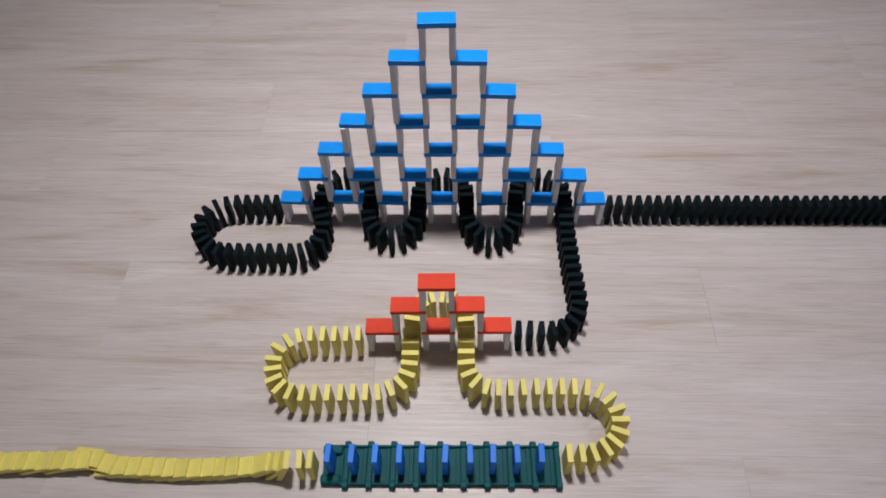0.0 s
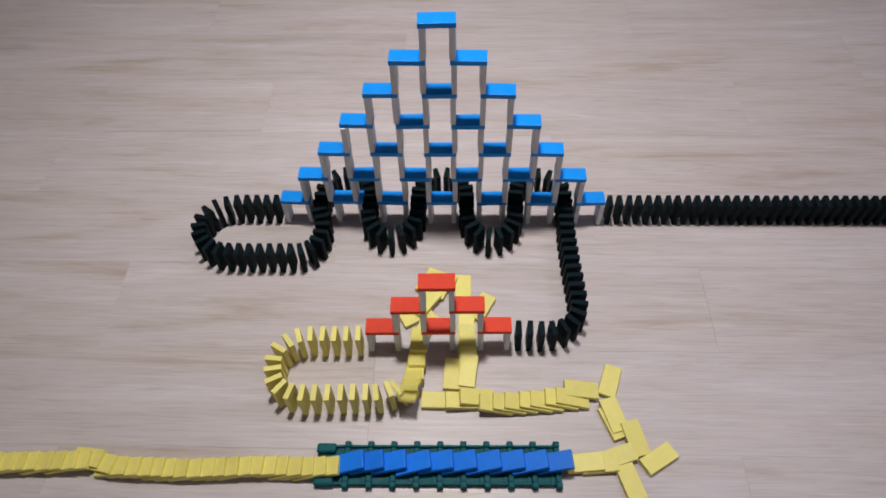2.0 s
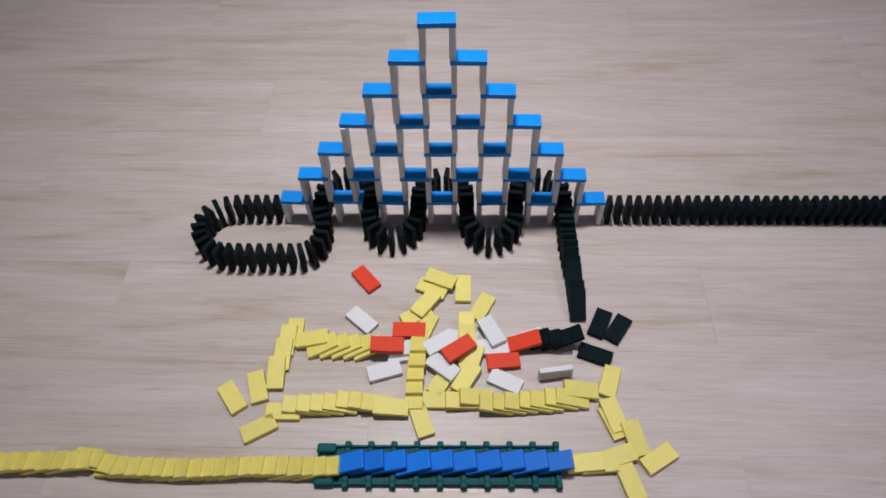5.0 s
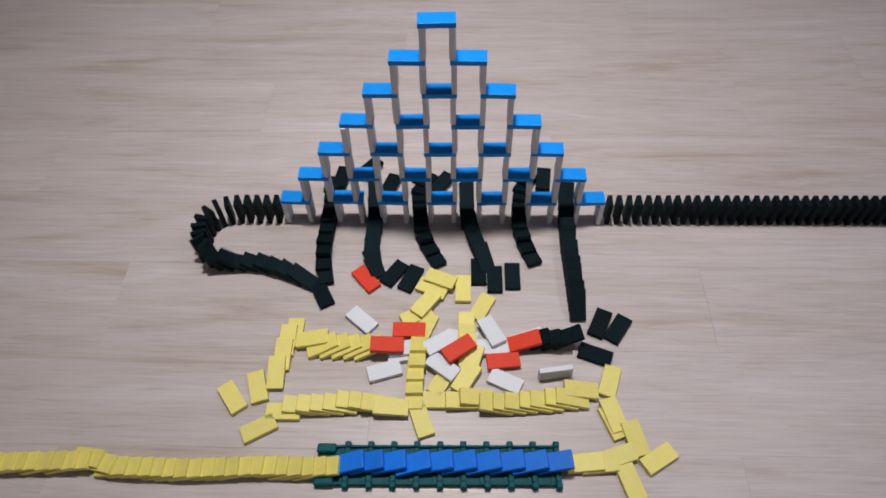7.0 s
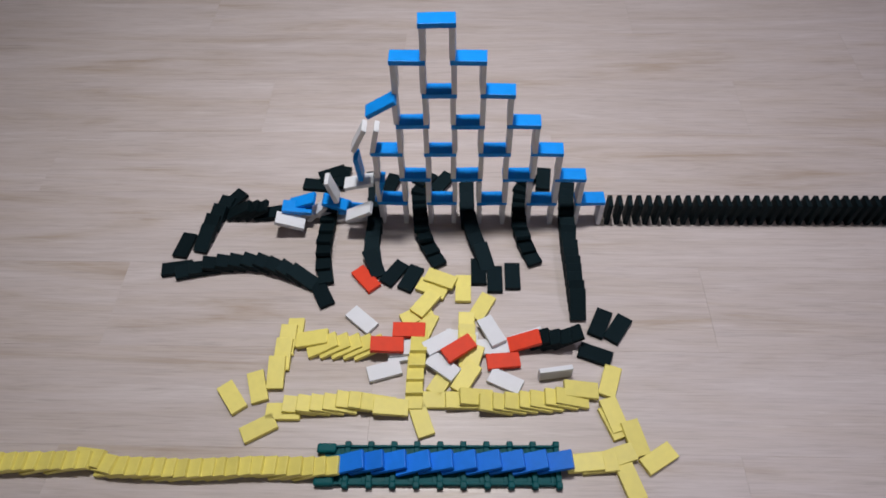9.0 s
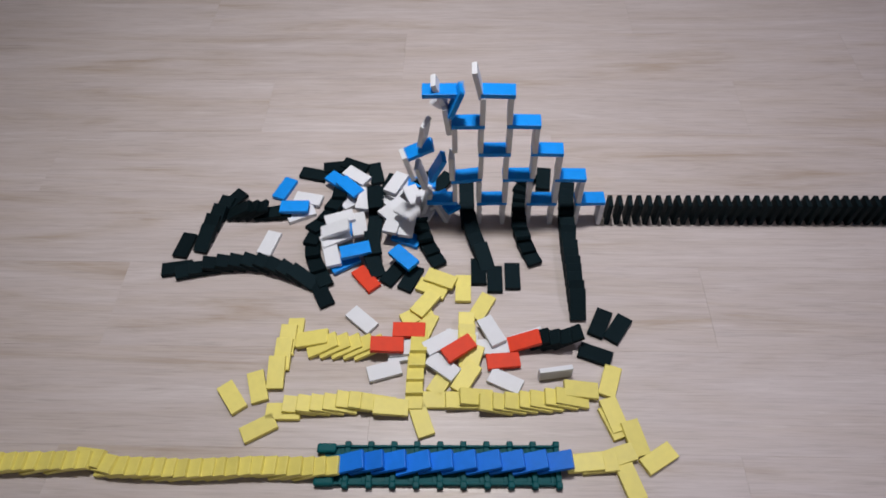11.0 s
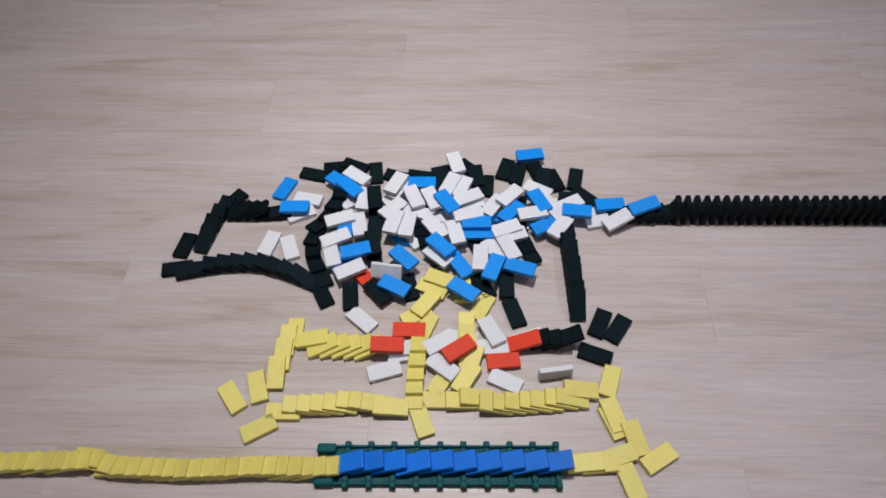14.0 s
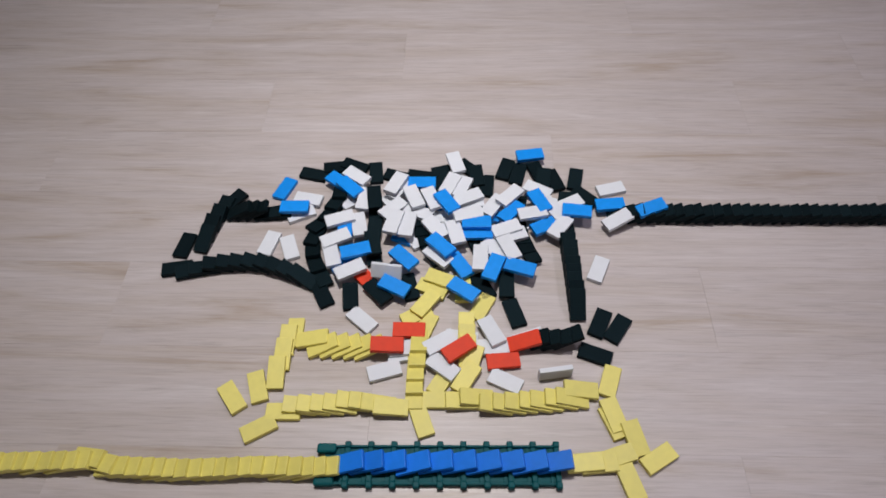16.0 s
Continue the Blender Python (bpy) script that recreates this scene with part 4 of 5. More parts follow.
block("black_row", (0.7475, 0.0033, 0.024, 0, 90, 2), ("topple", 15.05, 0.28, (0.7706, 0.004, 0.0147, 0, 28, 2)))
block("black_row", (0.7633, 0.0034, 0.024, 0, 90, -0), ("topple", 15.08, 0.28, (0.7868, 0.0033, 0.0142, 0, 27, -0)))
block("black_row", (0.7791, 0.0035, 0.024, 0, 90, 2), ("topple", 15.10, 0.28, (0.8024, 0.0042, 0.0144, 0, 28, 2)))
# the large blue and white pyramid
block("blue_pyramid", (-0.2394, -0.0007, 0.0518, 0, 0, -2), ("throw", 7.22, 0.20, (-0.2391, -0.0091, 0.0363, 0, -10, 3)), ("slide", 9.00, 1.20, (-0.2773, 0.0599, 0.0043, 0, 0, -111)))
block("blue_pyramid", (-0.2001, 0.0002, 0.1073, 0, 0, -1), ("tip", 7.20, 0.12, (-0.1986, 0.0, 0.111, 0, 8, 0)), ("tip", 7.32, 0.08, (-0.1925, 0.0, 0.0878, 0, 42, 0)), ("tip", 7.40, 0.10, (-0.1927, 0.0, 0.0784, 0, 45, 0)), ("tip", 7.50, 0.50, (-0.2006, 0.0, 0.036, 0, 44, 0)), ("tip", 8.00, 0.50, (-0.2009, 0.0, 0.0367, 0, 39, 0)), ("tip", 8.50, 0.50, (-0.2315, 0.0, 0.0409, 0, 22, 0)), ("throw", 9.20, 0.70, (-0.2495, 0.0071, 0.0183, 0, 0, 1)))
block("blue_pyramid", (-0.1595, -0.0003, 0.1628, 0, 0, -1), ("tip", 7.22, 0.12, (-0.1597, 0.0, 0.163, 0, 2, 0)), ("tip", 7.34, 0.16, (-0.1594, 0.0, 0.1491, 0, 36, 0)), ("tip", 7.50, 0.20, (-0.1634, 0.0, 0.1279, 0, 58, 0)), ("tip", 7.70, 0.10, (-0.1619, 0.0, 0.1195, 0, 68, 0)), ("tip", 7.80, 0.20, (-0.1598, 0.0, 0.1053, 0, 78, 0)), ("tip", 8.00, 0.20, (-0.1597, 0.0, 0.0949, 0, 70, 0)), ("tip", 8.20, 0.30, (-0.1745, 0.0, 0.0652, 0, 34, 0)), ("tip", 8.50, 0.50, (-0.1745, 0.0, 0.0372, 0, -26, 0)), ("throw", 9.30, 0.70, (-0.1815, 0.0672, 0.0163, 0, 0, -39)))
block("blue_pyramid", (-0.1526, 0.0009, 0.0518, 0, 0, -1), ("tip", 8.18, 0.12, (-0.1549, 0.0, 0.0446, 0, 1, 0)), ("tip", 8.30, 0.30, (-0.1492, 0.0, 0.0231, 0, -7, 0)), ("throw", 9.20, 0.53, (-0.1597, 0.0479, 0.0242, 0, 0, -44)))
block("blue_pyramid", (-0.1193, 0.0009, 0.2183, 0, 0, -2), ("tip", 7.78, 0.12, (-0.1215, 0.0, 0.2197, 0, -1, 0)), ("tip", 7.90, 0.10, (-0.1218, 0.0, 0.2148, 0, 12, 0)), ("tip", 8.00, 0.20, (-0.1226, 0.0, 0.2064, 0, 34, 0)), ("tip", 8.20, 0.20, (-0.1234, 0.0, 0.1963, 0, 47, 0)), ("tip", 8.40, 0.10, (-0.1242, 0.0, 0.1939, 0, 54, 0)), ("tip", 8.50, 0.30, (-0.1287, 0.0, 0.1516, 0, 80, 0)), ("tip", 8.80, 0.20, (-0.1271, 0.0, 0.1272, 0, 94, 0)), ("throw", 9.20, 0.60, (-0.1601, -0.0322, 0.0173, 0, 0, -84)))
block("blue_pyramid", (-0.0804, 0.0009, 0.2737, 0, 0, -0), ("tip", 8.30, 0.20, (-0.0826, -0.0096, 0.2723, 0, 10, 9)), ("tip", 8.50, 0.50, (-0.0792, -0.0177, 0.2643, 0, 31, 3)), ("tip", 9.00, 0.30, (-0.0833, -0.0227, 0.2379, 0, 56, 31)), ("throw", 9.35, 0.60, (-0.1548, -0.0984, 0.0063, 0, 0, 32)))
block("blue_pyramid", (-0.1203, 0.0003, 0.1073, 0, 0, 2), ("tip", 8.23, 0.12, (-0.1204, 0.0, 0.1032, 0, 0, 0)), ("tip", 8.35, 0.15, (-0.122, 0.0, 0.098, 0, 12, 0)), ("tip", 8.50, 0.30, (-0.1066, 0.0, 0.0738, 0, 54, 0)), ("tip", 8.80, 0.20, (-0.0988, 0.0, 0.0781, 0, 74, 0)), ("throw", 9.30, 0.56, (-0.0372, 0.0642, 0.0173, 0, 0, 0)))
block("blue_pyramid", (-0.0402, -0.001, 0.3292, 0, 0, -1), ("tip", 9.35, 0.50, (-0.0495, 0.0031, 0.2953, 3, 61, 14)), ("throw", 9.85, 0.68, (-0.136, -0.0884, 0.0263, 0, 0, 16)))
block("blue_pyramid", (-0.0796, -0.0007, 0.0518, 0, 0, -2), ("tip", 9.35, 0.50, (-0.0842, 0.0078, 0.0318, 13, 25, 3)), ("throw", 9.85, 0.53, (-0.0203, 0.0328, 0.0043, 0, 0, -21)))
block("blue_pyramid", (-0.0804, -0.0008, 0.1628, 0, 0, -1), ("tip", 9.60, 0.50, (-0.0933, 0.0069, 0.1288, 12, 72, -11)), ("throw", 10.10, 0.59, (-0.0578, -0.047, 0.0043, 0, 0, -22)))
block("blue_pyramid", (-0.0006, -0.0004, 0.3847, 0, 0, 2), ("tip", 9.75, 0.50, (-0.014, 0.0046, 0.3508, 5, 66, 14)), ("throw", 10.25, 0.71, (0.0071, 0.0077, 0.0343, 0, 0, -56)))
block("blue_pyramid", (-0.0405, 0, 0.1073, 0, 0, -1), ("tip", 9.95, 0.50, (-0.0548, -0.0075, 0.0733, -6, 55, -13)), ("throw", 10.45, 0.56, (-0.0588, -0.1006, 0.0243, 0, 0, -44)))
block("blue_pyramid", (-0.0388, -0.0004, 0.2183, 0, 0, 2), ("tip", 10.00, 0.50, (-0.0475, 0.0037, 0.1843, 5, 77, 11)), ("tip", 10.60, 0.90, (-0.0116, 0.0, 0.1189, 0, -60, 0)), ("throw", 11.50, 0.50, (0.0562, -0.0328, 0.0300, 0, 0, 1)))
block("blue_pyramid", (0.0005, 0.0001, 0.2737, 0, 0, 1), ("tip", 11.08, 0.12, (0.0312, 0.0, 0.2342, 0, 65, 0)), ("tip", 11.20, 0.30, (0.06, 0, 0.2424, 60, 81, 0)), ("tip", 11.50, 0.30, (0.0552, 0, 0.1067, 40, 80, 0)), ("throw", 11.90, 0.65, (0.0789, 0.0023, 0.0042, 0, 0, -12)))
block("blue_pyramid", (0.0399, -0.0009, 0.3292, 0, 0, -1), ("tip", 10.40, 0.50, (0.0345, -0.0039, 0.2953, -3, 70, 11)), ("tip", 10.90, 0.60, (-0.0653, -0.03, 0.0366, 0, 61, 0)), ("throw", 11.60, 0.50, (-0.0008, -0.0796, 0.0303, 0, 0, -45)))
block("blue_pyramid", (-0.0004, -0.0002, 0.0518, 0, 0, -0), ("tip", 11.00, 0.40, (-0.0157, 0.006, 0.0318, -14, 25, 14)), ("throw", 11.45, 0.50, (0.0586, -0.0475, 0.0208, 0, 0, 2)))
block("blue_pyramid", (-0.0008, -0.0007, 0.1628, 0, 0, 1), ("tip", 10.50, 0.50, (-0.0061, -0.0043, 0.1288, 2, 64, 7)), ("throw", 11.00, 0.59, (0.1133, -0.003, 0.0223, 0, 0, -129)))
block("blue_pyramid", (0.0392, 0.0007, 0.1073, 0, 0, 2), ("tip", 10.90, 0.50, (0.0324, 0.0067, 0.0733, 13, 62, 10)), ("throw", 11.40, 0.56, (-0.0704, -0.1514, 0.0203, 0, 0, -27)))
block("blue_pyramid", (0.0807, 0.0002, 0.2737, 0, 0, -2), ("tip", 11.18, 0.12, (0.0763, 0.0, 0.2661, 0, 26, 0)), ("tip", 11.30, 0.20, (0.0833, 0.0, 0.2482, 0, 71, 0)), ("tip", 11.50, 0.50, (0.0956, 0.0, 0.176, 0, 76, 0)), ("tip", 12.00, 0.50, (0.0979, 0.0, 0.0881, 0, 72, 0)), ("tip", 12.50, 0.50, (0.0992, 0.05, 0.0301, 0, 29, 0)), ("throw", 13.30, 0.65, (0.1524, 0.1336, 0.0163, 0, 0, 9)))
block("blue_pyramid", (0.0402, -0.0009, 0.2183, 0, 0, 1), ("tip", 11.18, 0.12, (0.0482, 0.0, 0.1849, 0, 95, 0)), ("tip", 11.30, 0.20, (0.0463, 0.0, 0.1356, 0, 123, 0)), ("tip", 11.50, 0.50, (0.0617, 0, 0.1459, 60, 91, 0)), ("throw", 12.30, 0.62, (0.1612, 0.0171, 0.0263, 0, 0, -64)))
block("blue_pyramid", (0.0802, -0.0003, 0.1628, 0, 0, 1), ("tip", 11.23, 0.12, (0.081, 0.0, 0.1615, 0, 7, 0)), ("tip", 11.35, 0.15, (0.0863, 0.0, 0.1518, 0, 36, 0)), ("tip", 11.50, 0.25, (0.0891, 0.0, 0.1296, 0, 63, 0)), ("tip", 11.75, 0.25, (0.0918, 0.0, 0.1029, 0, 80, 0)), ("tip", 12.00, 0.50, (0.0742, 0, 0.0441, 60, 90, 0)), ("throw", 12.60, 0.59, (0.0303, -0.1084, 0.0162, 0, 0, -57)))
block("blue_pyramid", (0.0802, 0.0001, 0.0518, 0, 0, 2), ("tip", 11.58, 0.12, (0.0861, 0.0, 0.0456, 0, 1, 0)), ("tip", 11.70, 0.30, (0.0803, 0.0, 0.0043, 0, 40, 0)), ("throw", 12.15, 0.53, (0.1694, -0.0285, 0.0173, 0, 0, 26)))
block("blue_pyramid", (0.12, 0.0002, 0.2183, 0, 0, -1), ("tip", 11.68, 0.12, (0.1217, 0.0, 0.2206, 0, 5, 0)), ("tip", 11.80, 0.20, (0.1236, 0.0, 0.2035, 0, 44, 0)), ("tip", 12.00, 0.25, (0.1239, 0.0, 0.1791, 0, 69, 0)), ("tip", 12.25, 0.25, (0.1279, 0.0, 0.1628, 0, 85, 0)), ("tip", 12.50, 0.50, (0.1314, 0.0, 0.0756, 0, 77, 0)), ("tip", 13.00, 0.50, (0.14, 0.0, 0.0478, 0, 87, 0)), ("throw", 13.52, 0.40, (0.2216, -0.0036, 0.0263, 0, 0, -7)))
block("blue_pyramid", (0.119, 0.001, 0.1073, 0, 0, 1), ("tip", 11.68, 0.12, (0.1223, 0.0, 0.1038, 0, 4, 0)), ("tip", 11.80, 0.20, (0.1182, 0.0, 0.0893, 0, 32, 0)), ("tip", 12.00, 0.50, (0.1253, 0.0, 0.0561, 0, 64, 0)), ("throw", 12.70, 0.56, (0.0822, -0.1189, 0.0263, 0, 0, -111)))
block("blue_pyramid", (0.1587, 0.0005, 0.1628, 0, 0, -2), ("tip", 12.28, 0.12, (0.1587, 0.0, 0.1655, 0, 4, 0)), ("tip", 12.40, 0.10, (0.1606, 0.0, 0.1541, 0, 32, 0)), ("tip", 12.50, 0.25, (0.1635, 0.0, 0.1339, 0, 60, 0)), ("tip", 12.75, 0.25, (0.1689, 0.0, 0.1087, 0, 73, 0)), ("tip", 13.00, 0.50, (0.1743, 0.0, 0.0511, 0, 80, 0)), ("throw", 13.52, 0.40, (0.0357, -0.1591, 0.0243, 0, 0, -35)))
block("blue_pyramid", (0.1606, -0.0004, 0.0518, 0, 0, -0), ("tip", 12.43, 0.12, (0.1617, 0.0, 0.0477, 0, 1, 0)), ("tip", 12.55, 0.20, (0.1694, 0.0, 0.0293, 0, 15, 0)), ("throw", 12.85, 0.53, (0.1234, -0.1169, 0.0243, 0, 0, -18)))
block("blue_pyramid", (0.2004, 0.0007, 0.1073, 0, 0, -1), ("tip", 12.58, 0.12, (0.2006, 0.0, 0.1057, 0, 0, 0)), ("tip", 12.70, 0.30, (0.1987, 0.0, 0.0735, 0, 66, 0)), ("tip", 13.00, 0.50, (0.2061, 0.0, 0.056, 0, 72, 0)), ("throw", 13.52, 0.40, (0.2804, 0.0195, 0.0153, 0, 2, 4)))
block("blue_pyramid", (0.2386, 0.0008, 0.0518, 0, 0, 2), ("throw", 12.82, 0.22, (0.2618, -0.0056, 0.0528, 0, 1, 5)), ("tip", 13.05, 0.45, (0.281, 0.0, 0.055, 0, 31, 0)), ("slide", 13.50, 0.90, (0.3441, 0.0041, 0.0263, 0, 7, 19)))
block("white_pyramid", (-0.2588, -0.0009, 0.024, 0, 90, -1), ("tip", 7.16, 0.12, (-0.2485, 0.0, 0.0043, 0, 16, 0)), ("throw", 9.40, 0.53, (-0.2405, 0.0035, 0.0043, 0, 0, 25)))
block("white_pyramid", (-0.2207, 0.001, 0.024, 0, 90, -2), ("tip", 7.18, 0.12, (-0.2086, 0.0, 0.0182, 0, 61, 0)), ("tip", 7.30, 0.40, (-0.2088, 0.0, 0.0175, 0, 61, 0)), ("tip", 7.70, 0.30, (-0.2094, 0.0, 0.0045, 0, 45, 0)), ("throw", 9.30, 0.53, (-0.2323, 0.0347, 0.0063, 0, 0, -11)))
block("white_pyramid", (-0.2189, -0, 0.0795, 0, 90, -2), ("tip", 7.23, 0.12, (-0.2174, 0.0, 0.0713, 0, 72, 0)), ("tip", 7.35, 0.15, (-0.2187, 0.0, 0.0278, 0, 69, 0)), ("tip", 7.50, 0.50, (-0.2012, 0.0, 0.026, 0, 40, 0)), ("tip", 8.00, 0.50, (-0.193, 0.0, 0.0262, 0, 27, 0)), ("tip", 8.50, 0.50, (-0.203, 0.0, 0.0159, 0, -12, 0)), ("throw", 9.20, 0.56, (-0.1695, 0.0364, 0.0063, 0, 0, -55)))
block("white_pyramid", (-0.1789, 0.0007, 0.135, 0, 90, -2), ("tip", 7.20, 0.12, (-0.1836, 0.0, 0.1395, 0, 78, 0)), ("tip", 7.32, 0.18, (-0.1917, 0.0, 0.0971, 0, 53, 0)), ("tip", 7.50, 0.30, (-0.2094, 0.0, 0.055, 0, 49, 0)), ("tip", 7.80, 0.20, (-0.2073, 0.0, 0.0565, 0, 44, 0)), ("tip", 8.00, 0.30, (-0.2281, 0.0, 0.0344, 0, 35, 0)), ("tip", 8.30, 0.20, (-0.2269, -0.03, 0.0585, 0, 25, 0)), ("tip", 8.50, 0.50, (-0.2495, -0.03, 0.0267, 0, -21, 0)), ("throw", 9.20, 0.59, (-0.1687, -0.0225, 0.0243, 0, 0, 20)))
block("white_pyramid", (-0.1808, -0.0008, 0.0795, 0, 90, 2), ("tip", 7.20, 0.12, (-0.1732, 0.0, 0.0783, 0, 83, 0)), ("tip", 7.32, 0.18, (-0.1687, 0.0, 0.0784, 0, 73, 0)), ("tip", 7.50, 0.20, (-0.1629, 0.0, 0.0719, 0, 59, 0)), ("tip", 7.70, 0.30, (-0.1565, 0.0, 0.0693, 0, 46, 0)), ("tip", 8.00, 0.50, (-0.1456, 0.0, 0.0454, 0, 13, 0)), ("tip", 8.50, 0.50, (-0.1327, -0.03, 0.051, 0, 30, 0)), ("throw", 9.20, 0.56, (-0.1514, 0.0775, 0.0193, 0, 0, -36)))
block("white_pyramid", (-0.1408, -0.0006, 0.135, 0, 90, -3), ("tip", 7.93, 0.12, (-0.1368, 0.0, 0.1288, 0, 81, 0)), ("tip", 8.05, 0.25, (-0.1339, 0.0, 0.1285, 0, 71, 0)), ("tip", 8.30, 0.20, (-0.1313, 0.0, 0.1219, 0, 49, 0)), ("tip", 8.50, 0.50, (-0.131, 0.0, 0.09, 0, 14, 0)), ("throw", 9.30, 0.59, (-0.1351, 0.049, 0.0042, 0, 0, -37)))
block("white_pyramid", (-0.1724, 0.001, 0.024, 0, 90, -2), ("tip", 8.18, 0.12, (-0.1709, 0.0, 0.0172, 0, 82, 0)), ("tip", 8.30, 0.20, (-0.1668, 0.0, 0.0063, 0, 69, 0)), ("tip", 8.50, 0.30, (-0.1554, 0.0, 0.0043, 0, 22, 0)), ("throw", 9.30, 0.53, (-0.1321, 0.0246, 0.0203, 0, 0, -98)))
block("white_pyramid", (-0.1343, -0.0009, 0.024, 0, 90, 2), ("tip", 8.18, 0.12, (-0.1366, 0.0, 0.0176, 0, 81, 0)), ("tip", 8.30, 0.20, (-0.137, 0.0, 0.0068, 0, 60, 0)), ("tip", 8.50, 0.30, (-0.1324, 0.0, 0.0048, 0, 11, 0)), ("throw", 9.40, 0.53, (-0.1373, -0.0284, 0.0163, 0, 0, -77)))
block("white_pyramid", (-0.1389, -0.0007, 0.1905, 0, 90, -0), ("tip", 7.38, 0.12, (-0.1409, 0.0, 0.1944, 0, 82, 0)), ("tip", 7.50, 0.30, (-0.1432, 0.0, 0.1807, 0, 74, 0)), ("tip", 7.80, 0.20, (-0.146, 0.0, 0.1648, 0, 67, 0)), ("tip", 8.00, 0.20, (-0.1498, 0.0, 0.1487, 0, 72, 0)), ("tip", 8.20, 0.30, (-0.1564, 0.0, 0.1072, 0, 81, 0)), ("tip", 8.50, 0.50, (-0.1767, 0.0, 0.0741, 0, 103, 0)), ("throw", 9.20, 0.62, (-0.1718, -0.0596, 0.0202, 0, 0, 27)))
block("white_pyramid", (-0.1008, 0.0005, 0.1905, 0, 90, -3), ("tip", 8.48, 0.12, (-0.1031, 0.0, 0.1869, 0, 83, 0)), ("tip", 8.60, 0.40, (-0.097, 0.0, 0.1854, 0, 77, 0)), ("throw", 9.23, 0.62, (-0.0843, 0.0251, 0.0053, 0, 0, -50)))
block("white_pyramid", (-0.099, 0.0002, 0.246, 0, 90, -1), ("tip", 8.18, 0.12, (-0.1013, 0.0, 0.2518, 0, 82, 0)), ("tip", 8.30, 0.20, (-0.1113, 0.0, 0.2284, 0, 72, 0)), ("tip", 8.50, 0.30, (-0.1184, 0.0, 0.2094, 0, 72, 0)), ("tip", 8.80, 0.20, (-0.1197, 0.0, 0.1888, 0, 64, 0)), ("throw", 9.20, 0.65, (-0.0828, 0.0023, 0.0223, 0, 0, -134)))
block("white_pyramid", (-0.0609, 0.001, 0.246, 0, 90, -2), ("tip", 8.95, 0.68, (-0.0785, 0.0033, 0.216, 11, 103, -4)), ("throw", 9.63, 0.65, (-0.0805, 0.0549, 0.0263, 0, 0, -115)))
block("white_pyramid", (-0.1389, -0, 0.0795, 0, 90, -3), ("tip", 8.23, 0.12, (-0.1219, 0.0, 0.0776, 0, 79, 0)), ("tip", 8.35, 0.15, (-0.1186, 0.0, 0.0629, 0, 47, 0)), ("tip", 8.50, 0.50, (-0.1408, 0.0, 0.0083, 0, 27, 0)), ("throw", 9.30, 0.56, (-0.0753, 0.0508, 0.0163, 0, 0, -123)))
block("white_pyramid", (-0.1008, -0.0001, 0.0795, 0, 90, -1), ("tip", 9.25, 0.45, (-0.1192, 0.0035, 0.0495, -3, 101, -3)), ("throw", 9.70, 0.56, (-0.1755, -0.0896, 0.0163, 0, 0, -73)))
block("white_pyramid", (-0.059, -0.0002, 0.3015, 0, 90, -2), ("tip", 9.47, 0.40, (-0.0757, -0.0058, 0.2715, -11, 117, 6)), ("throw", 9.87, 0.68, (-0.079, -0.0329, 0.0303, 0, 0, -104)))
block("white_pyramid", (-0.099, 0.0001, 0.024, 0, 90, -2), ("tip", 9.47, 0.40, (-0.1174, 0.0009, 0.02, 9, 110, 11)), ("throw", 9.87, 0.53, (-0.2835, -0.0603, 0.0043, 0, 0, -104)))
block("white_pyramid", (-0.0609, -0.0001, 0.024, 0, 90, 2), ("tip", 9.50, 0.45, (-0.0755, 0.0016, 0.02, 2, 115, -11)), ("throw", 9.95, 0.53, (-0.0484, 0.0226, 0.0283, 0, 0, -67)))
block("white_pyramid", (-0.099, -0.0004, 0.135, 0, 90, 1), ("tip", 9.72, 0.40, (-0.1193, -0.0073, 0.105, -8, 105, -2)), ("throw", 10.12, 0.59, (-0.0455, 0.0212, 0.0053, 0, 0, -58)))
block("white_pyramid", (-0.0209, 0.0009, 0.3015, 0, 90, -1), ("tip", 9.75, 0.45, (-0.0409, -0.0025, 0.2715, 4, 111, 11)), ("throw", 10.20, 0.68, (-0.0399, -0.0022, 0.0182, 0, 0, -25)))
block("white_pyramid", (-0.0191, -0.0006, 0.357, 0, 90, -0), ("tip", 9.87, 0.40, (-0.037, 0.0006, 0.327, 1, 107, 9)), ("throw", 10.27, 0.71, (-0.0564, -0.0342, 0.0243, 0, 0, -97)))
block("white_pyramid", (-0.0609, 0.0004, 0.135, 0, 90, 1), ("tip", 10.00, 0.45, (-0.0814, 0.0061, 0.105, 2, 122, -9)), ("throw", 10.45, 0.60, (-0.175, -0.055, 0.03, 0, 12, 10)), ("slide", 11.60, 0.70, (-0.2484, -0.0685, 0.0043, 0, 0, -69)))
block("white_pyramid", (-0.059, 0.0006, 0.0795, 0, 90, 1), ("tip", 10.07, 0.40, (-0.0804, 0.0051, 0.0495, 9, 100, 11)), ("throw", 10.47, 0.56, (-0.0181, 0.0213, 0.0262, 0, 0, -66)))
block("white_pyramid", (-0.059, -0.0006, 0.1905, 0, 90, -0), ("tip", 10.12, 0.40, (-0.0745, -0.0038, 0.1605, -11, 109, 9)), ("throw", 10.52, 0.62, (-0.0485, -0.0457, 0.0053, 0, 0, -54)))
block("white_pyramid", (0.0191, -0.0002, 0.357, 0, 90, -3), ("tip", 10.15, 0.45, (0.0004, 0.0031, 0.327, 11, 119, -5)), ("throw", 10.60, 0.71, (-0.0017, 0.0689, 0.0052, 0, 0, -126)))
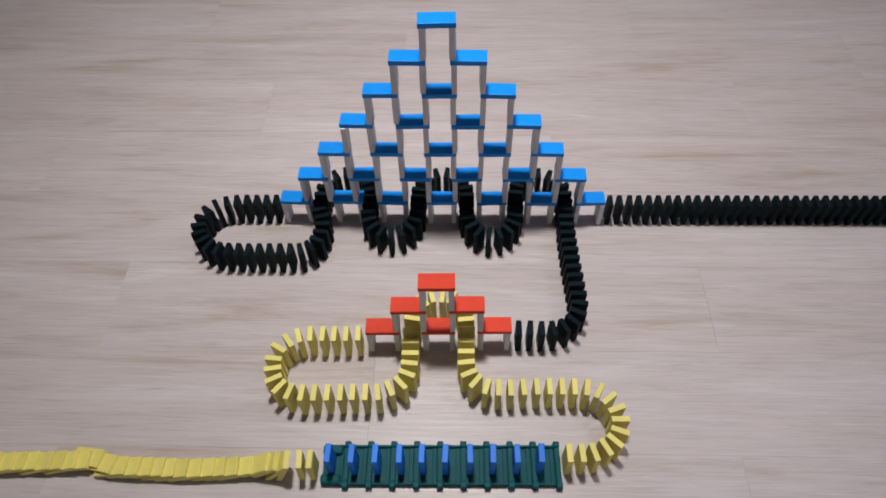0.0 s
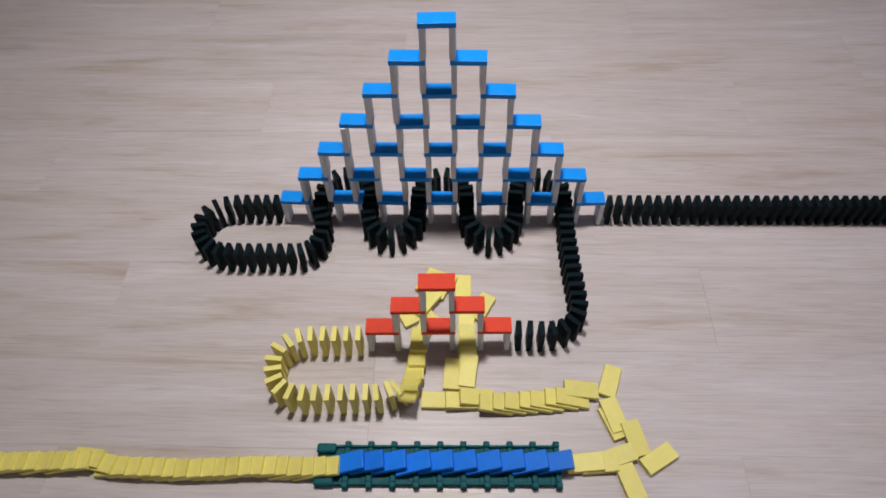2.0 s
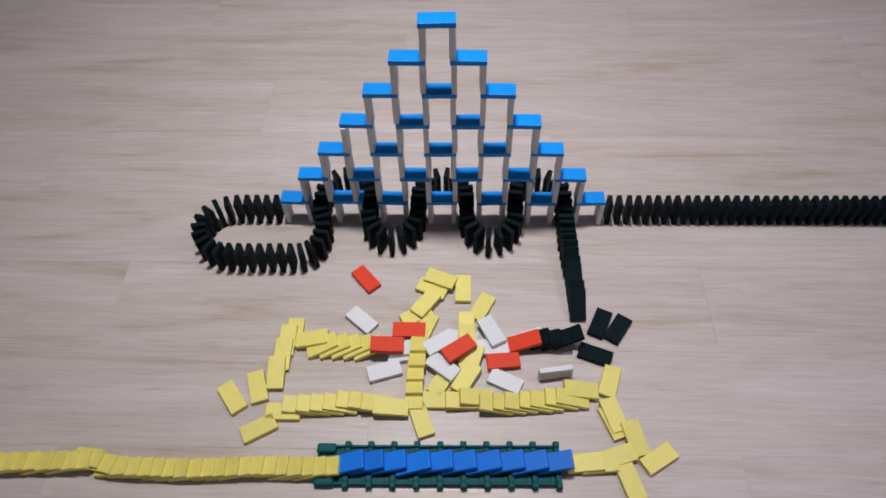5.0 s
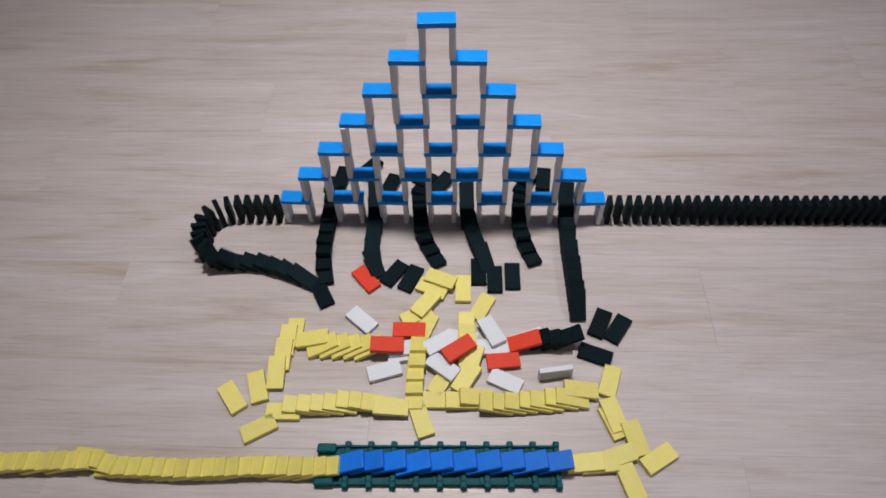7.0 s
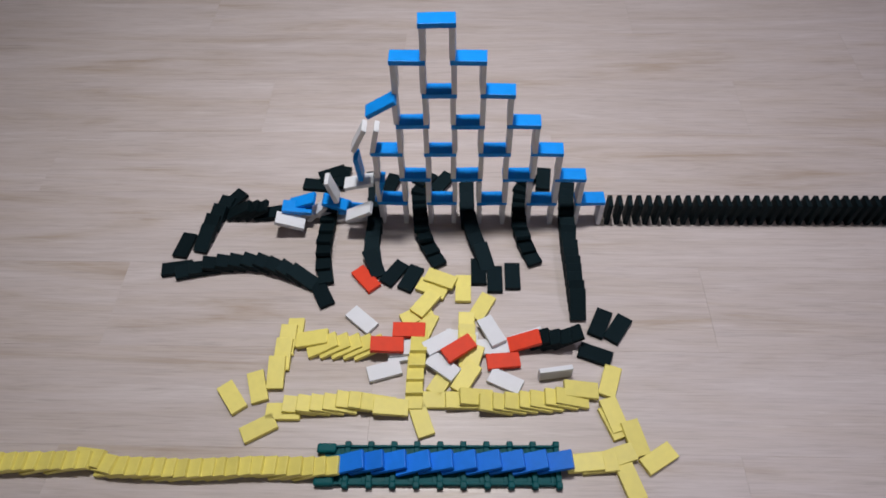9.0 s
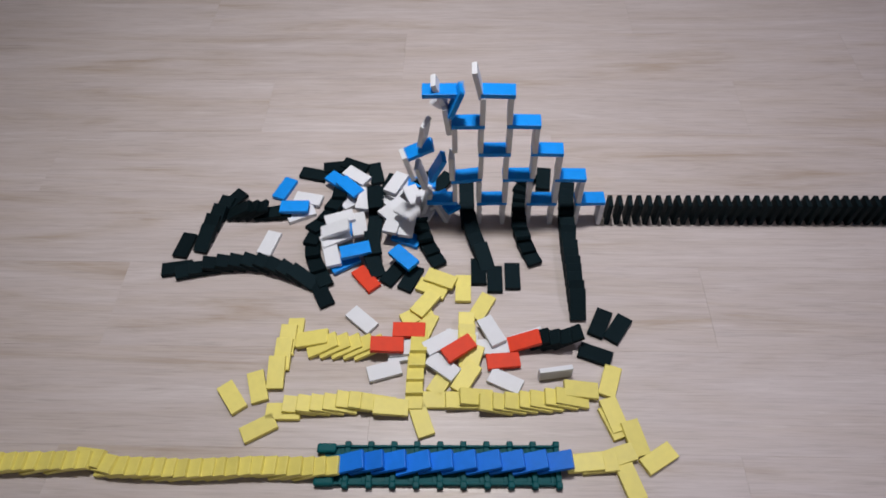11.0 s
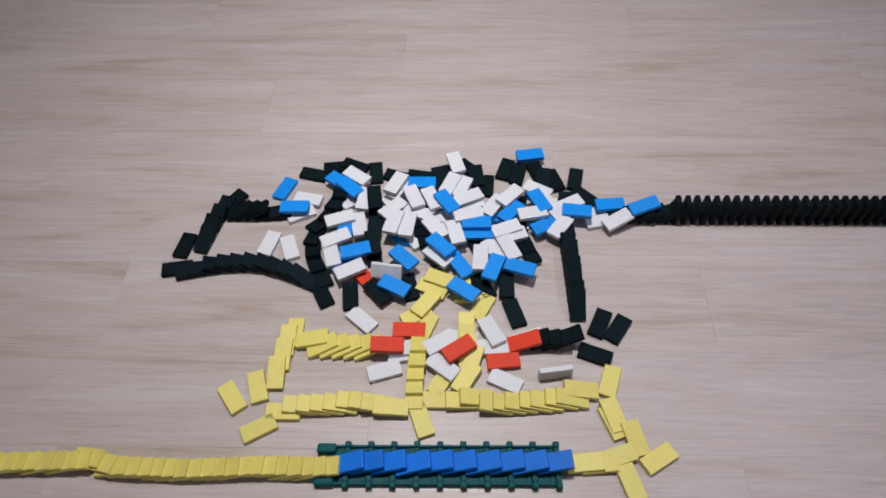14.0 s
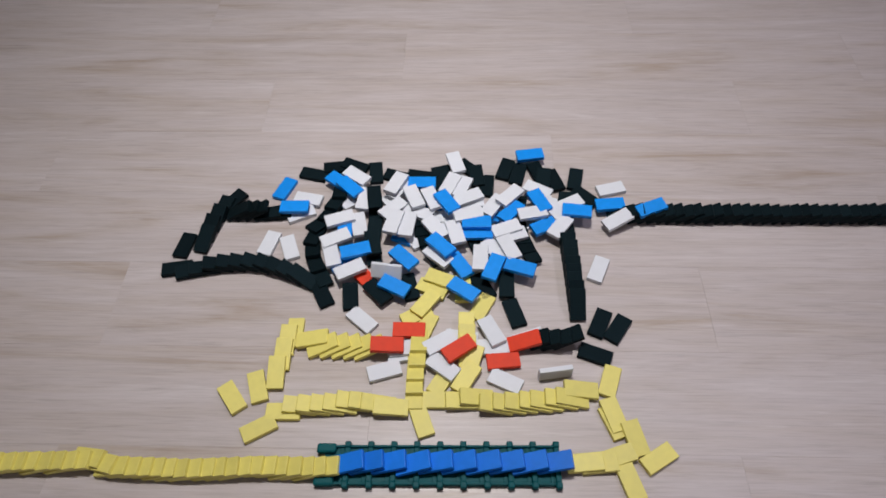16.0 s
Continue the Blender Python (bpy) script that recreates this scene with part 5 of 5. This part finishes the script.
block("white_pyramid", (-0.0209, -0.0008, 0.0795, 0, 90, -0), ("tip", 10.35, 0.45, (-0.0366, 0.0057, 0.0495, 8, 100, -2)), ("throw", 10.80, 0.56, (0.0025, -0.0035, 0.0072, 0, 0, 11)))
block("white_pyramid", (-0.0209, -0.0006, 0.1905, 0, 90, 3), ("tip", 10.40, 0.45, (-0.032, -0.0035, 0.1605, 8, 121, 8)), ("throw", 10.85, 0.62, (-0.1425, -0.1201, 0.0183, 0, 0, 28)))
block("white_pyramid", (-0.0191, 0, 0.246, 0, 90, -0), ("tip", 10.42, 0.40, (-0.03, 0.008, 0.216, -12, 98, -5)), ("throw", 10.82, 0.65, (0.0005, -0.0255, 0.0053, 0, 0, -46)))
block("white_pyramid", (0.0209, 0.0001, 0.3015, 0, 90, 1), ("tip", 10.52, 0.40, (0, 0.0022, 0.2715, 4, 113, 0)), ("throw", 10.92, 0.68, (0.0118, 0.0576, 0.0223, 0, 0, -113)))
block("white_pyramid", (-0.0191, -0.0004, 0.024, 0, 90, -1), ("tip", 10.52, 0.40, (-0.0403, -0.001, 0.02, -9, 100, 6)), ("throw", 10.92, 0.53, (-0.0113, -0.0375, 0.0203, 0, 0, -54)))
block("white_pyramid", (0.0191, 0.0009, 0.024, 0, 90, -2), ("tip", 10.55, 0.45, (0.0004, 0.0014, 0.02, -9, 113, -10)), ("throw", 11.00, 0.53, (0.0206, 0.1057, 0.0243, 0, 0, -73)))
block("white_pyramid", (-0.0191, 0.0005, 0.135, 0, 90, 0), ("tip", 10.62, 0.40, (-0.0318, 0.0007, 0.105, -2, 105, -3)), ("throw", 11.02, 0.59, (0.032, 0.0538, 0.0183, 0, 0, -111)))
block("white_pyramid", (0.0191, 0.0003, 0.246, 0, 90, 0), ("tip", 10.70, 0.45, (0.0035, -0.004, 0.216, 3, 102, -0)), ("throw", 11.15, 0.65, (0.0429, -0.0156, 0.0302, 0, 0, 14)))
block("white_pyramid", (0.059, 0.0005, 0.3015, 0, 90, 3), ("tip", 10.80, 0.45, (0.044, 0.0011, 0.2715, -7, 121, 4)), ("throw", 11.25, 0.68, (0.0432, 0.0241, 0.0263, 0, 0, 26)))
block("white_pyramid", (0.0191, -0.0004, 0.135, 0, 90, -2), ("tip", 10.90, 0.45, (0.0025, -0.0027, 0.105, -5, 106, -5)), ("throw", 11.35, 0.59, (0.0453, 0.0189, 0.0173, 0, 0, 8)))
block("white_pyramid", (0.0209, 0.0007, 0.0795, 0, 90, 2), ("tip", 11.02, 0.40, (0.0047, -0.0033, 0.0495, -3, 114, -4)), ("throw", 11.42, 0.56, (0.0616, 0.0137, 0.0053, 0, 0, -25)))
block("white_pyramid", (0.0609, -0.0009, 0.246, 0, 90, -3), ("tip", 11.38, 0.12, (0.0469, 0.0, 0.2319, 0, 86, 0)), ("tip", 11.50, 0.50, (0.072, 0.0, 0.1912, 0, 96, 0)), ("tip", 12.00, 0.50, (0.0725, 0, 0.1067, 60, 93, 0)), ("throw", 12.60, 0.65, (0.022, -0.049, 0.0242, 0, 0, -75)))
block("white_pyramid", (0.0209, -0.0005, 0.1905, 0, 90, 3), ("tip", 11.12, 0.40, (0.0093, -0.008, 0.1605, 4, 111, -7)), ("throw", 11.52, 0.62, (-0.0839, -0.1262, 0.0243, 62, 0, -8)))
block("white_pyramid", (0.059, -0.0008, 0.0795, 0, 90, 2), ("tip", 11.30, 0.45, (0.0417, -0.0041, 0.0495, -1, 116, -5)), ("throw", 11.75, 0.56, (0.085, 0.0133, 0.0183, 0, 0, -124)))
block("white_pyramid", (0.099, 0.0005, 0.246, 0, 90, 0), ("tip", 11.28, 0.12, (0.0978, 0.0, 0.2383, 0, 91, 0)), ("tip", 11.40, 0.10, (0.1019, 0.0, 0.2353, 0, 85, 0)), ("tip", 11.50, 0.50, (0.111, 0.0, 0.2235, 0, 85, 0)), ("tip", 12.00, 0.50, (0.116, 0.0, 0.1699, 0, 85, 0)), ("throw", 12.75, 0.65, (-0.0051, -0.0914, 0.0173, 0, 0, -41)))
block("white_pyramid", (0.059, -0.0003, 0.1905, 0, 90, 2), ("tip", 11.40, 0.45, (0.0487, -0.0025, 0.1605, -4, 114, -12)), ("throw", 11.85, 0.62, (0.1125, 0.0268, 0.0283, 0, 0, -133)))
block("white_pyramid", (0.0609, -0.0002, 0.135, 0, 90, -2), ("tip", 11.18, 0.12, (0.0624, 0.0, 0.1192, 0, 88, 0)), ("tip", 11.30, 0.20, (0.0528, 0.0, 0.0902, 0, 76, 0)), ("tip", 11.50, 0.50, (0.0786, 0.0, 0.031, 0, 53, 0)), ("throw", 12.05, 0.59, (0.1174, -0.0224, 0.0053, 0, 0, -30)))
block("white_pyramid", (0.0609, -0.0001, 0.024, 0, 90, 1), ("tip", 11.62, 0.40, (0.0435, -0.0046, 0.02, -11, 105, -9)), ("throw", 12.02, 0.53, (0.1042, -0.0407, 0.0243, 0, 0, 22)))
block("white_pyramid", (0.099, -0.0002, 0.024, 0, 90, 2), ("tip", 11.65, 0.45, (0.0861, 0.0061, 0.02, -4, 114, 9)), ("throw", 12.10, 0.53, (0.1485, -0.0087, 0.0262, 0, 0, 12)))
block("white_pyramid", (0.1008, 0.0004, 0.1905, 0, 90, -0), ("tip", 11.58, 0.12, (0.1007, 0.0, 0.1841, 0, 92, 0)), ("tip", 11.70, 0.30, (0.1061, 0.0, 0.1611, 0, 69, 0)), ("tip", 12.00, 0.50, (0.1193, 0.0, 0.0796, 0, 68, 0)), ("throw", 12.65, 0.62, (0.1137, -0.0506, 0.0193, 0, 0, 18)))
block("white_pyramid", (0.099, -0.0004, 0.135, 0, 90, -1), ("tip", 11.68, 0.12, (0.103, 0.0, 0.1245, 0, 88, 0)), ("tip", 11.80, 0.20, (0.1103, 0.0, 0.1146, 0, 70, 0)), ("tip", 12.00, 0.50, (0.0967, 0.0, 0.0419, 0, 52, 0)), ("throw", 12.60, 0.59, (0.1604, 0.0468, 0.0203, 0, 0, -30)))
block("white_pyramid", (0.1008, -0.0006, 0.0795, 0, 90, -0), ("tip", 11.78, 0.12, (0.1081, 0.0, 0.0701, 0, 91, 0)), ("tip", 11.90, 0.10, (0.1248, 0.0, 0.0537, 0, 105, 0)), ("tip", 12.00, 0.40, (0.1187, 0.0, 0.0291, 0, 114, 0)), ("throw", 12.50, 0.56, (0.1605, -0.0018, 0.0052, 0, 0, -34)))
block("white_pyramid", (0.1389, -0.0008, 0.1905, 0, 90, 2), ("tip", 11.78, 0.12, (0.1376, 0.0, 0.1855, 0, 88, 0)), ("tip", 11.90, 0.50, (0.1426, 0.0, 0.1855, 0, 85, 0)), ("tip", 12.40, 0.10, (0.1464, 0.0, 0.1842, 0, 85, 0)), ("tip", 12.50, 0.50, (0.1519, 0.0, 0.1232, 0, 89, 0)), ("tip", 13.00, 0.50, (0.1602, 0.0, 0.0527, 0, 91, 0)), ("throw", 13.52, 0.40, (0.0849, -0.0796, 0.0163, 0, 0, -54)))
block("white_pyramid", (0.1389, -0.0004, 0.0795, 0, 90, -2), ("tip", 12.18, 0.12, (0.1458, 0.0, 0.0719, 0, 92, 0)), ("tip", 12.30, 0.20, (0.1537, 0.0, 0.0617, 0, 117, 0)), ("throw", 12.80, 0.56, (0.0621, -0.0996, 0.0242, 0, 0, -93)))
block("white_pyramid", (0.1408, 0.001, 0.135, 0, 90, 2), ("tip", 12.18, 0.12, (0.1389, 0.0, 0.1292, 0, 92, 0)), ("tip", 12.30, 0.20, (0.1372, 0.0, 0.081, 0, 76, 0)), ("tip", 12.50, 0.30, (0.1511, 0.0, 0.0507, 0, 69, 0)), ("throw", 12.90, 0.59, (0.183, 0.0074, 0.0203, 0, 0, -57)))
block("white_pyramid", (0.1408, 0, 0.024, 0, 90, 2), ("tip", 12.47, 0.40, (0.1283, 0.0075, 0.02, 10, 116, -4)), ("throw", 12.87, 0.53, (0.1073, -0.0791, 0.0243, 0, 0, -66)))
block("white_pyramid", (0.1789, 0.0002, 0.024, 0, 90, -2), ("tip", 12.18, 0.12, (0.1829, 0.0, 0.0129, 0, 92, 0)), ("tip", 12.30, 0.20, (0.1861, 0.0, 0.0116, 0, 59, 0)), ("tip", 12.50, 0.30, (0.1858, 0.0, 0.0043, 0, 14, 0)), ("throw", 12.95, 0.53, (0.2033, 0.0233, 0.0053, 0, 0, -15)))
block("white_pyramid", (0.1789, -0.0004, 0.135, 0, 90, -3), ("tip", 12.48, 0.12, (0.1753, 0.0, 0.1307, 0, 90, 0)), ("tip", 12.60, 0.40, (0.1781, 0.0, 0.0749, 0, 70, 0)), ("tip", 13.00, 0.50, (0.1924, 0.0, 0.0533, 0, 70, 0)), ("throw", 13.55, 0.40, (0.2113, 0.0166, 0.0192, 0, 0, 28)))
block("white_pyramid", (0.1808, 0.0001, 0.0795, 0, 90, -1), ("tip", 12.23, 0.12, (0.183, 0.0, 0.0722, 0, 91, 0)), ("tip", 12.35, 0.15, (0.1922, 0.0, 0.0683, 0, 115, 0)), ("tip", 12.50, 0.40, (0.1897, 0.0, 0.037, 0, 120, 0)), ("throw", 13.10, 0.56, (0.1924, -0.0326, 0.0203, 0, 0, -125)))
block("white_pyramid", (0.2189, -0.0006, 0.0795, 0, 90, 2), ("tip", 12.68, 0.12, (0.2208, 0.0, 0.0745, 0, 94, 0)), ("tip", 12.80, 0.20, (0.2257, 0.0, 0.0758, 0, 110, 0)), ("tip", 13.00, 0.50, (0.2385, 0.0, 0.0579, 0, 140, 0)), ("throw", 13.55, 0.40, (0.2879, -0.0155, 0.0183, 0, 10, 28)))
block("white_pyramid", (0.2207, 0.0006, 0.024, 0, 90, -2), ("tip", 13.22, 0.40, (0.1995, 0.0018, 0.02, -8, 98, -7)), ("throw", 13.50, 0.35, (0.232, 0.012, 0.0043, 0, 0, 8)), ("slide", 14.60, 0.35, (0.2887, 0.0636, 0.0043, 0, 0, 15)))
block("white_pyramid", (0.2588, 0.0004, 0.024, 0, 90, 2), ("tip", 12.85, 0.25, (0.2659, 0.0, 0.0065, 0, 86, 0)), ("tip", 13.10, 0.40, (0.2701, 0.0, 0.0043, 0, 47, 0)), ("slide", 13.50, 0.30, (0.262, -0.008, 0.0043, 0, 0, 12)), ("slide", 14.60, 0.35, (0.2482, -0.1061, 0.0043, 0, 0, -113)))

# ---- floor boards
BOARD_LONG, BOARD_WIDE = 0.914, 0.152
boards = {}


def board(x0, x1, y0, y1):
    size = (round(x1 - x0, 4), round(y1 - y0, 4))
    if size not in boards:
        bm = bmesh.new()
        box(bm, 0.00006, 0.00006, -0.0035, size[0] - 0.00006, size[1] - 0.00006, 0.0, 0.00014)
        boards[size] = mesh_of("board", bm, OAK)
    ob = new("board", boards[size])
    ob.parent = floor
    ob.matrix_world = pose(x0, y0, 0)


joints = {-1: 0.403, 0: -0.092, 1: 0.408, 5: -0.090}
for row in range(-8, 28):
    y0 = -0.40 + BOARD_WIDE * row
    y0, y1 = max(y0, Y0), min(y0 + BOARD_WIDE, Y1)
    if y1 - y0 < 0.01:
        continue
    x = joints.get(row, (row * 0.37) % 0.914) - 4 * BOARD_LONG
    while x < X1:
        if x + BOARD_LONG > X0 + 0.01 and X1 - x > 0.01:
            board(max(x, X0), min(x + BOARD_LONG, X1), y0, y1)
        x += BOARD_LONG


def motions():
    for ob, rows in MOVES:
        walk(ob, rows)


motions()
